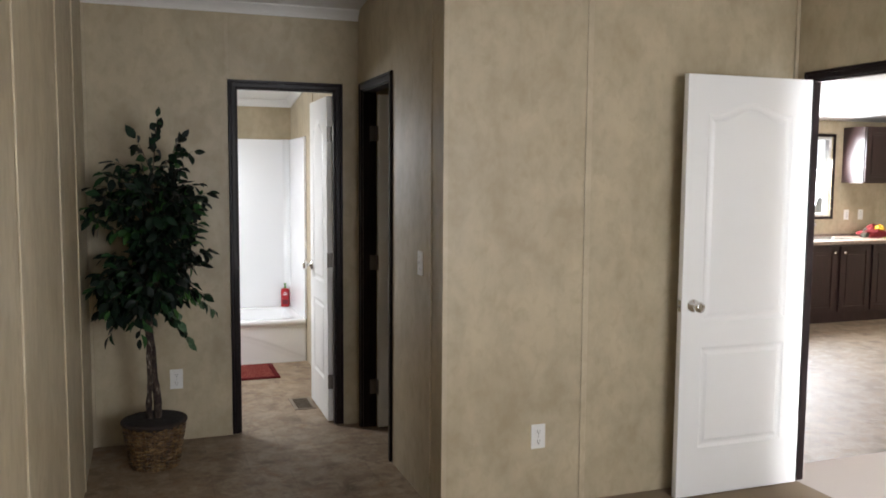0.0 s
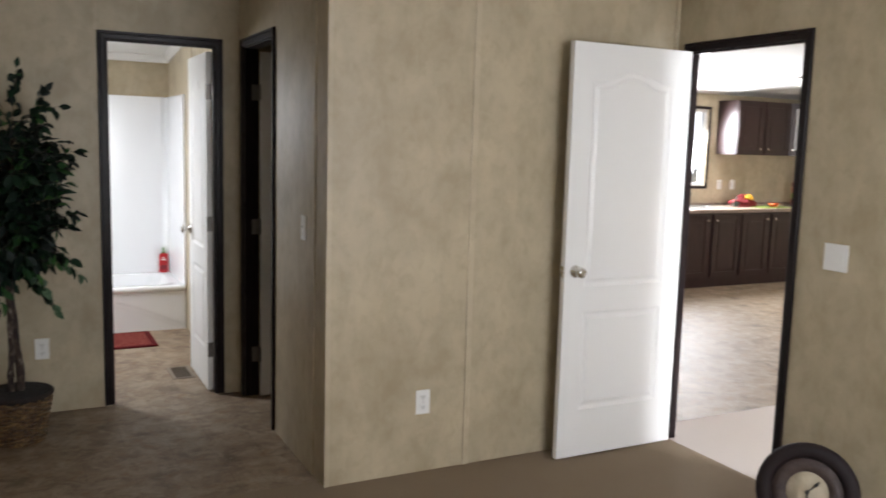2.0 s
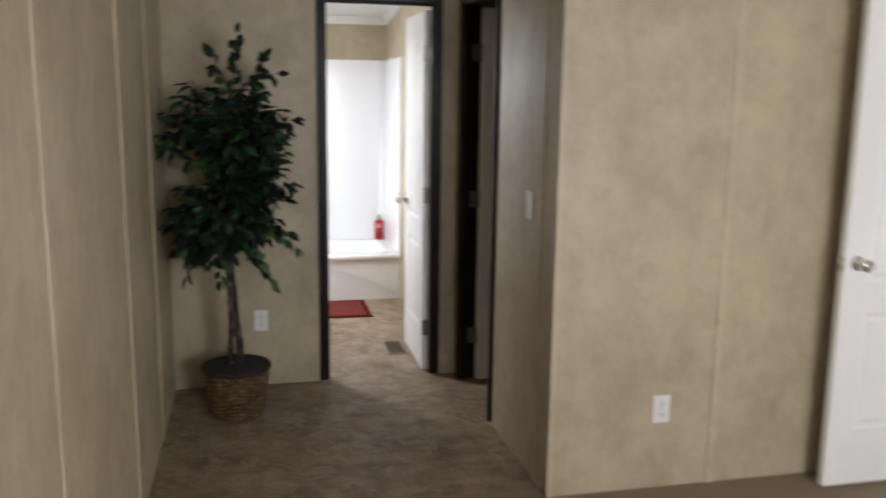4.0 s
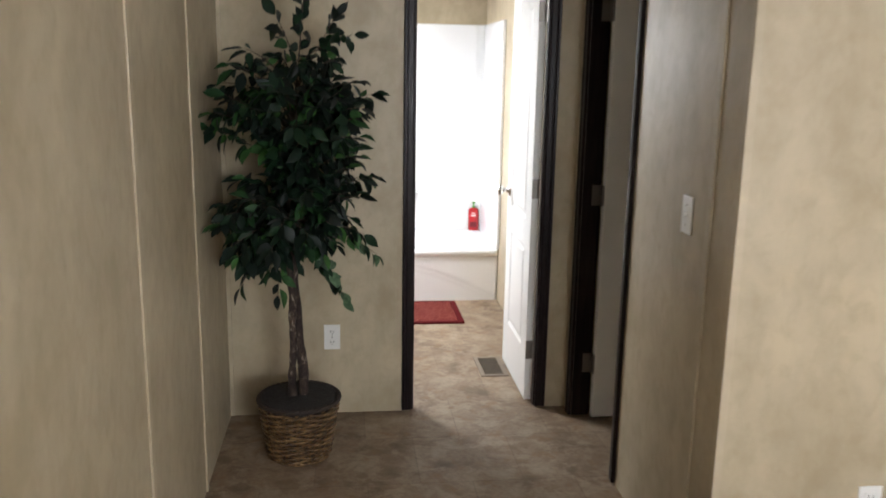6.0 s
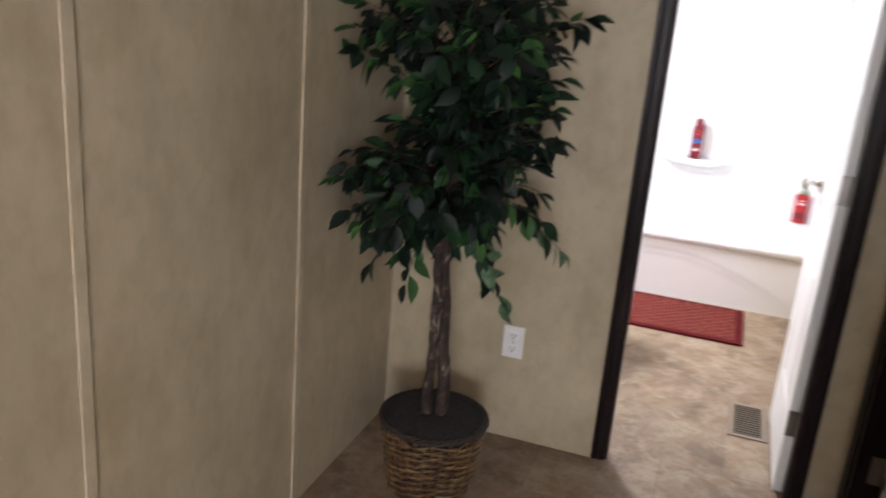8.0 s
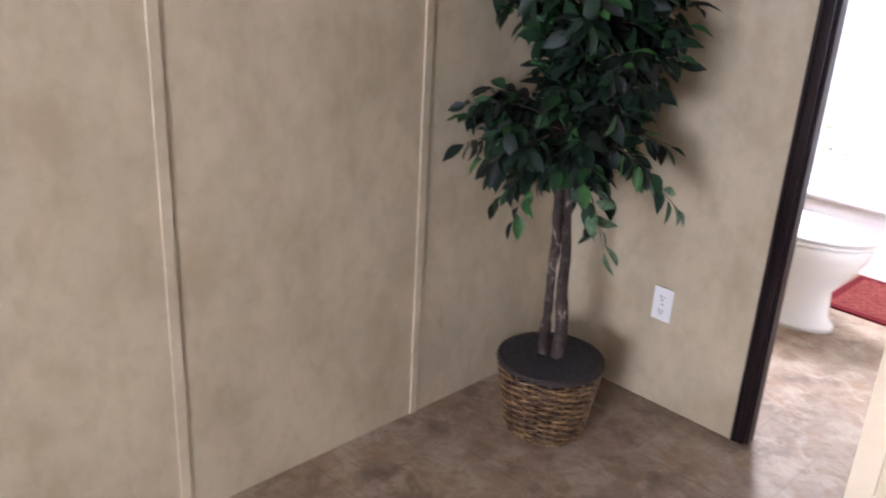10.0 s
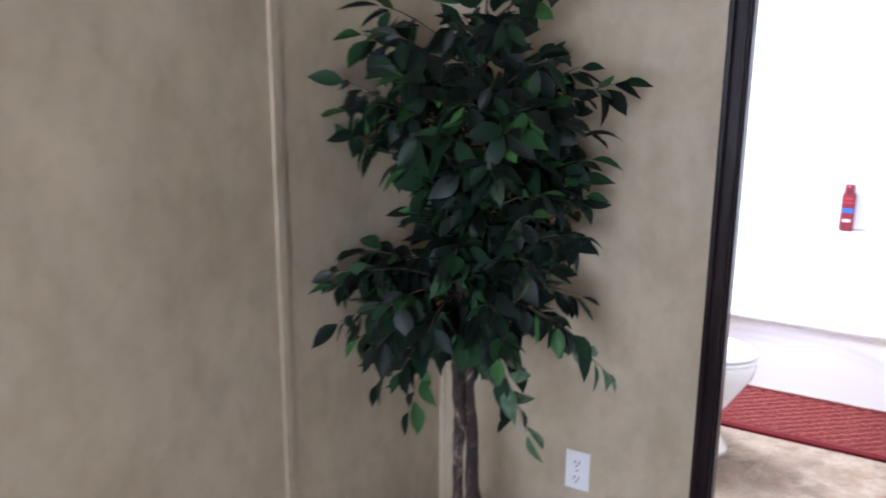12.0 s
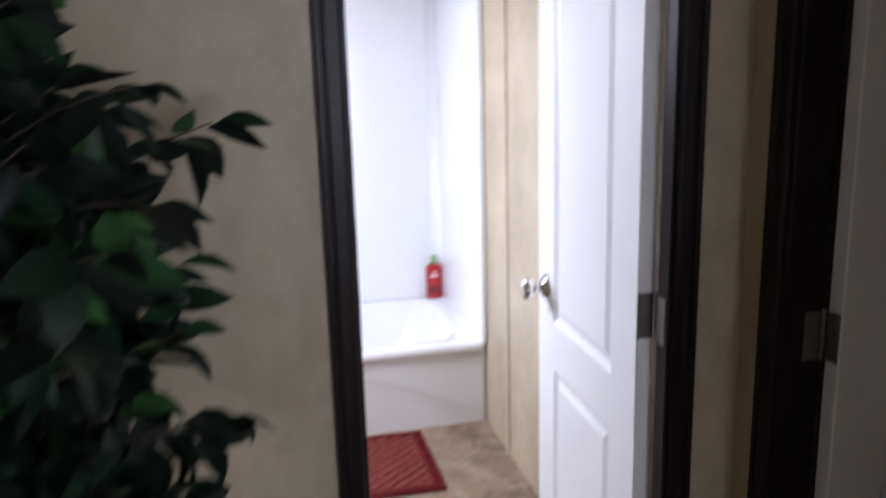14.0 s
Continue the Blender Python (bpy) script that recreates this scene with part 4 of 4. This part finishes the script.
def leaf_points(fold, curl, wide):
    """A pointed oval leaf of length 1 along x, folded at its midrib."""
    pts, faces = [], []
    prof = ((0.0, 0.02), (0.10, 0.20), (0.30, 0.46), (0.52, 0.50), (0.74, 0.34), (0.90, 0.12), (1.0, 0.0))
    for s, w in prof:
        z = -curl * s * s
        pts += [(s, 0, z), (s, w * wide, z + fold * w * wide), (s, -w * wide, z + fold * w * wide)]
    for i in range(len(prof) - 1):
        a, b = 3 * i, 3 * i + 3
        faces += [(a, b, b + 1, a + 1), (b, a, a + 2, b + 2)]
    return pts, faces


KINDS = [leaf_points(f, c, w) for f, c, w in ((0.35, 0.12, 0.50), (0.6, 0.22, 0.46), (0.2, 0.30, 0.54), (0.45, -0.06, 0.48))]


def leaf_mesh(k, material):
    me = bpy.data.meshes.new("leaf")
    me.from_pydata(KINDS[k][0], [], KINDS[k][1])
    me.materials.append(material)
    for p in me.polygons:
        p.use_smooth = True
    return me


M_LEAF_PALE = mat("ficus_leaf_pale", (0.10, 0.19, 0.09), 0.5, spec=0.4)
_l = noise_tex(M_LEAF_PALE, coords(M_LEAF_PALE), 5.0, 3.0)
set_color(M_LEAF_PALE, ramp(M_LEAF_PALE, _l, [(0.35, (0.045, 0.10, 0.05)), (0.65, (0.12, 0.20, 0.11))]))
LEAF_MESHES = [leaf_mesh(k, M_LEAF) for k in range(4)]
PALE_MESHES = [leaf_mesh(k, M_LEAF_PALE) for k in range(4)]


def leaf_pose(p, way, up, length):
    x = way.normalized()
    z = (up - x * up.dot(x)).normalized()
    y = z.cross(x)
    return Matrix((x * length, y * length, z * length)).transposed().to_4x4(), p


order = sorted(range(len(leaves)), key=lambda i: leaves[i][0].y - 0.5 * leaves[i][0].x)
pales = [i for i in order if leaves[i][4]]
near = set(([i for i in order if not leaves[i][4]])[:300 - len(pales)] + pales)
pts, faces = [], []
for i, (p, way, up, length, pale) in enumerate(leaves):
    m, at = leaf_pose(p, way, up, length)
    m.translation = at
    k = rng.randrange(4)
    if i in near:
        o = new("leaf", PALE_MESHES[k] if pale else LEAF_MESHES[k])
        o.parent = plant
        o.matrix_local = m
    else:
        n0 = len(pts)
        pts += [tuple(m @ Vector(v)) for v in KINDS[k][0]]
        faces += [tuple(n0 + j for j in f) for f in KINDS[k][1]]
me = bpy.data.meshes.new("foliage")
me.from_pydata(pts, [], faces)
me.materials.append(M_LEAF)
for p in me.polygons:
    p.use_smooth = True
fol = new("foliage", me)
fol.parent = plant
tagged(fol, "dense dark green ficus foliage", kind="stuff")

# ---- kitchen ----
YF = 6.86             # fronts of the base cabinets
M_TOP = mat("laminate_granite", (0.2, 0.15, 0.12), 0.3)
_n = noise_tex(M_TOP, coords(M_TOP), 55.0, 6.0, 0.75)
set_color(M_TOP, ramp(M_TOP, _n, [(0.36, (0.05, 0.03, 0.025)), (0.48, (0.20, 0.14, 0.11)), (0.56, (0.38, 0.30, 0.24)), (0.68, (0.10, 0.065, 0.05))]))
M_STEEL = mat("sink_steel", (0.62, 0.62, 0.62), 0.28, 1.0)


def cabinet_door(parent, x0, x1, z0, z1, knob_x, knob_z, y=0.0, glass=False):
    """A framed cabinet door with a sunk panel and a round knob, its front at y."""
    bm = bmesh.new()
    f, d = 0.058, 0.018
    for a, b, c, e in ((x0, x0 + f, z0, z1), (x1 - f, x1, z0, z1), (x0 + f, x1 - f, z0, z0 + f), (x0 + f, x1 - f, z1 - f, z1)):
        box(bm, a, b, y - d, y, c, e, bevel=0.003)
    door = part("door", bm, M_CABINET, parent)
    part("panel", boxed(x0 + f, x1 - f, y - d + 0.009, y - 0.002, z0 + f, z1 - f), M_FROST if glass else M_CABINET, door)
    if not glass:
        part("raised_field", boxed(x0 + f + 0.03, x1 - f - 0.03, y - d + 0.003, y - d + 0.0095, z0 + f + 0.03, z1 - f - 0.03, bevel=0.003), M_CABINET, door)
    part("handle", lathe([(0.006, y - d), (0.006, y - d - 0.012), (0.014, y - d - 0.016), (0.015, y - d - 0.024), (0.009, y - d - 0.029)], 14, "y", (knob_x, 0, knob_z)), M_CHROME, door, "small round chrome knob")
    return door


M_FROST = mat("frosted_glass", (0.62, 0.62, 0.62), 0.45)


def base_cabinet(x0, x1, label):
    top = thing("base_cabinet", label, "cabinet", pose(x0, YF, 0), group="kitchen base cabinets")
    w = x1 - x0
    part("body", boxed(0.001, w - 0.001, 0.0, YN - YF - 0.002, 0.10, 0.85), M_CABINET, top)
    part("toe_kick", boxed(0.001, w - 0.001, 0.022, 0.042, 0.0, 0.10), M_CABINET, top)
    mid = w / 2
    cabinet_door(top, 0.018, mid - 0.030, 0.12, 0.83, mid - 0.068, 0.765, -0.001)
    cabinet_door(top, mid + 0.030, w - 0.018, 0.12, 0.83, mid + 0.068, 0.765, -0.001)
    return top


for x0, x1 in ((4.65, 5.57), (5.57, 6.49), (6.49, 7.41), (7.41, 8.33)):
    base_cabinet(x0, x1, "dark espresso two-door base cabinet with chrome knobs")
corner_unit = thing("base_cabinet", "dark espresso corner base cabinet under worktop", "cabinet", pose(8.331, YF, 0), group="kitchen base cabinets")
part("body", boxed(0.0, XK - 8.331 - 0.002, 0.0, YN - YF - 0.002, 0.10, 0.85), M_CABINET, corner_unit)
part("toe_kick", boxed(0.0, XK - 8.331 - 0.002, 0.022, 0.042, 0.0, 0.10), M_CABINET, corner_unit)

worktop = thing("worktop", "brown granite-look laminate worktop on base cabinets", "worktop", pose(0, 0, 0.85))
bm = bmesh.new()
SX0, SX1, SY0, SY1 = 6.60, 7.36, 6.96, 7.36
for a, b, c, d in ((4.65, SX0, YF - 0.035, YN - 0.002), (SX1, XK - 0.002, YF - 0.035, YN - 0.002), (SX0, SX1, YF - 0.035, SY0), (SX0, SX1, SY1, YN - 0.002)):
    box(bm, a, b, c, d, 0.0005, 0.038)
part("slab", bm, M_TOP, worktop)
part("front_edge", boxed(4.65, XK - 0.002, YF - 0.041, YF - 0.035, 0.0005, 0.038, bevel=0.0025), M_TOP, worktop)
part("upstand", boxed(4.65, XK - 0.002, YN - 0.018, YN - 0.002, 0.038, 0.065, bevel=0.004), M_TOP, worktop)

sink = thing("kitchen_sink", "stainless steel double kitchen sink under window", "sink", pose(SX0, SY0, 0.888))
bm = bmesh.new()
SW, SD = SX1 - SX0, SY1 - SY0
for x0, x1 in ((0.012, SW / 2 - 0.008), (SW / 2 + 0.008, SW - 0.012)):
    loft(bm, [round_rect(x0 - 0.002, x1 + 0.002, 0.010, SD - 0.010, 0.003, 0.04), round_rect(x0, x1, 0.012, SD - 0.012, -0.003, 0.045), round_rect(x0 + 0.006, x1 - 0.006, 0.018, SD - 0.018, -0.15, 0.05), round_rect(x0 + 0.03, x1 - 0.03, 0.045, SD - 0.045, -0.165, 0.05)], close=(False, True))
part("bowl", bm, M_STEEL, sink)
bm = bmesh.new()
for a, b, c, d in ((-0.015, 0.012, -0.015, SD + 0.015), (SW - 0.012, SW + 0.015, -0.015, SD + 0.015), (0.012, SW - 0.012, -0.015, 0.012), (0.012, SW - 0.012, SD - 0.012, SD + 0.015), (SW / 2 - 0.008, SW / 2 + 0.008, 0.012, SD - 0.012)):
    box(bm, a, b, c, d, 0.0005, 0.004, bevel=0.001)
part("rim", bm, M_STEEL, sink)
bm = lathe([(0.025, 0.0), (0.022, 0.01), (0.013, 0.02), (0.011, 0.10)], 16, "z", (SW / 2, SD + 0.035, 0.002))
tube(bm, [(SW / 2, SD + 0.035, 0.09), (SW / 2, SD + 0.02, 0.17), (SW / 2, SD - 0.05, 0.205), (SW / 2, SD - 0.12, 0.18), (SW / 2, SD - 0.135, 0.145)], 0.010, 10)
faucet = thing("kitchen_faucet", "chrome kitchen faucet behind steel sink", "faucet", pose(SX0, SY0, 0.8865))
part("spout", bm, M_CHROME, faucet)
part("lever", tube(bmesh.new(), [(SW / 2 + 0.012, SD + 0.035, 0.06), (SW / 2 + 0.07, SD + 0.035, 0.085)], 0.006, 8), M_CHROME, faucet)

upper = thing("wall_cabinet", "dark espresso two-door wall cabinet with chrome knobs", "cabinet", pose(7.570, 7.17, 1.505))
part("body", boxed(0.0, 0.876, 0.0, YN - 7.17 - 0.002, 0.0, 0.635), M_CABINET, upper)
cabinet_door(upper, 0.012, 0.412, 0.012, 0.625, 0.372, 0.07, -0.001)
cabinet_door(upper, 0.464, 0.864, 0.012, 0.625, 0.504, 0.07, -0.001)
diag = thing("wall_cabinet", "dark corner wall cabinet with pale glazed door", "cabinet", pose(8.448, 7.17, 1.505))
bm = bmesh.new()
q = XK - 8.448 - 0.002
o = YN - 7.17 - 0.002
shape = [(0.0, 0.0), (q - o, -(q - o)), (q, -(q - o)), (q, o), (0.0, o)]
loft(bm, [[(x, y, 0.0) for x, y in shape], [(x, y, 0.635) for x, y in shape]], smooth=False)
part("body", bm, M_CABINET, diag)
dw = (q - o) * math.sqrt(2)
holder = cabinet_door(diag, 0.012, dw - 0.012, 0.012, 0.625, 0.05, 0.07, -0.001, glass=True)
holder.matrix_local = pose(0, 0, 0, 0, 0, -45)

for x in (7.665, 7.878):
    outlet("white outlet on kitchen wall above worktop", pose(x, YN, 1.135))

# things on the worktop
M_CLOTH = mat("red_cloth", (0.16, 0.007, 0.010), 0.85)
bump(M_CLOTH, noise_tex(M_CLOTH, coords(M_CLOTH), 60.0, 4.0), 0.5, 0.01)
M_YELLOW = mat("yellow_cloth", (0.70, 0.38, 0.03), 0.8)
M_ORANGE = mat("orange_plastic", (0.55, 0.10, 0.03), 0.4)
M_OLIVE = mat("olive_cloth", (0.07, 0.075, 0.055), 0.9)
M_LIME = mat("lime_mat", (0.24, 0.33, 0.05), 0.6)
WT = 0.8885


def crumple(center, radii, seed, amount, n=28, m=16):
    bm = bmesh.new()
    rings = []
    for j in range(m + 1):
        v = j / m
        ring = []
        for i in range(n):
            a = 2 * math.pi * i / n
            r = math.cos(v * math.pi / 2) ** 0.6 if j < m else 0.02
            k = 1 + amount * noise.noise(Vector((math.cos(a) * 2.2 + seed, math.sin(a) * 2.2, v * 3)))
            ring.append((center[0] + radii[0] * r * math.cos(a) * k, center[1] + radii[1] * r * math.sin(a) * k, center[2] + radii[2] * v * (1 + 0.6 * amount * noise.noise(Vector((a * 1.5, seed, 1))))))
        rings.append(ring)
    return loft(bm, rings)


cloth = thing("oven_mitt", "red and yellow quilted cloth heaped on worktop", "cloth", pose(7.80, 7.20, WT))
part("heap", crumple((0, 0, 0), (0.165, 0.11, 0.140), 3.0, 0.8), M_CLOTH, cloth)
part("yellow_fold", crumple((0.03, -0.05, 0.085), (0.062, 0.045, 0.058), 8.0, 0.8), M_YELLOW, cloth, "yellow cloth fold")
part("grey_tip", crumple((-0.135, -0.02, 0.0), (0.05, 0.04, 0.105), 5.0, 0.8, 18, 10), M_OLIVE, cloth, "grey-green cloth corner")
board = thing("place_mat", "lime green mat lying on worktop", "mat", pose(8.06, 7.02, WT))
part("sheet", boxed(-0.24, 0.24, -0.12, 0.12, 0.0, 0.006, bevel=0.002), M_LIME, board)
dish = thing("orange_dish", "small orange dish on lime green mat", "dish", pose(8.10, 7.02, WT + 0.0062))
part("bowl", lathe([(0.03, 0.0), (0.055, 0.02), (0.07, 0.045), (0.066, 0.045), (0.05, 0.022), (0.02, 0.008)], 24), M_ORANGE, dish)
rack = thing("kitchen_basket", "colourful red, orange and green stacked jars", "jars", pose(8.70, 7.20, WT))
for i, (m_, h) in enumerate(((M_CLOTH, 0.09), (M_LIME, 0.07), (M_ORANGE, 0.08), (M_CLOTH, 0.06))):
    z = sum((0.09, 0.07, 0.08, 0.06)[:i])
    part("jar", lathe([(0.055, z), (0.062, z + 0.01), (0.062, z + h - 0.02), (0.045, z + h)], 20), m_, rack)

lamp = thing("ceiling_light", "flush white dome ceiling light in kitchen", "ceiling light", pose(7.73, 6.36, ceiling_z(6.36), -7.2, 0, 0))
M_DOME = mat("dome_glass", (0.8, 0.79, 0.76), 0.3)
part("dome", lathe([(0.155, -0.012), (0.15, -0.035), (0.11, -0.07), (0.05, -0.088), (0.01, -0.092)], 32), M_DOME, lamp)
part("collar", lathe([(0.165, 0.012), (0.165, -0.010), (0.155, -0.014)], 32), M_NICKEL, lamp, "nickel collar")

# ---- clock on the bedroom floor, propped on its strut ----
M_CLOCKRIM = mat("clock_rim", (0.016, 0.010, 0.011), 0.65, spec=0.25)
M_CLOCKBAND = mat("clock_band", (0.085, 0.052, 0.043), 0.6)
_n = noise_tex(M_CLOCKBAND, coords(M_CLOCKBAND), 22.0, 5.0)
set_color(M_CLOCKBAND, ramp(M_CLOCKBAND, _n, [(0.35, (0.035, 0.021, 0.018)), (0.7, (0.065, 0.042, 0.036))]))
M_CLOCKFACE = mat("clock_face", (0.55, 0.47, 0.34), 0.6)
_n = noise_tex(M_CLOCKFACE, coords(M_CLOCKFACE), 14.0, 5.0)
set_color(M_CLOCKFACE, ramp(M_CLOCKFACE, _n, [(0.3, (0.34, 0.28, 0.19)), (0.7, (0.50, 0.43, 0.32))]))
RC = 0.195
clock = thing("round_clock", "large round dark-framed clock propped on carpet", "clock", pose(2.790, 2.058, 0.006, 0, 0, -52) @ pose(0, 0, 0, -10, 0, 0))
part("frame", lathe([(RC - 0.02, 0.0), (RC, -0.008), (RC, -0.030), (RC - 0.012, -0.045), (RC - 0.040, -0.048), (RC - 0.054, -0.040), (RC - 0.062, -0.026), (RC - 0.062, -0.020)], 64, "y", (0, 0, RC)), M_CLOCKRIM, clock, "wide dark moulded frame")
part("band", lathe([(RC - 0.058, -0.018), (RC - 0.061, -0.026), (0.082, -0.026), (0.080, -0.022)], 64, "y", (0, 0, RC)), M_CLOCKBAND, clock, "brown number band")
part("face", lathe([(0.080, -0.020), (0.079, -0.029), (0.01, -0.0295)], 48, "y", (0, 0, RC)), M_CLOCKFACE, clock, "aged cream face")
hd = tube(bmesh.new(), [(0, -0.033, RC), (-0.001, -0.033, RC - 0.066)], [0.004, 0.0025], 6)
part("minute_hand", hd, M_SLOT, clock)
hd = tube(bmesh.new(), [(0, -0.033, RC), (0.020, -0.033, RC + 0.022), (0.032, -0.033, RC + 0.034), (0.042, -0.033, RC + 0.048)], [0.003, 0.003, 0.007, 0.002], 6)
part("hour_hand", hd, M_SLOT, clock)
part("hub", lathe([(0.008, -0.029), (0.008, -0.036), (0.004, -0.038)], 12, "y", (0, 0, RC)), M_SLOT, clock)
for i in range(12):
    a = 2 * math.pi * i / 12
    b = boxed(-0.004, 0.004, -0.0285, -0.0262, -0.012, 0.012)
    bmesh.ops.rotate(b, verts=b.verts, cent=(0, 0, 0), matrix=Matrix.Rotation(a, 3, "Y"))
    bmesh.ops.translate(b, verts=b.verts, vec=(0.108 * math.sin(a), 0, RC + 0.108 * math.cos(a)))
    part("hour_mark", b, M_CLOCKBAND, clock)
part("strut", tube(bmesh.new(), [(0, 0.0, RC + 0.10), (0, 0.16, 0.012)], 0.008, 8), M_CLOCKRIM, clock, "dark rear strut")
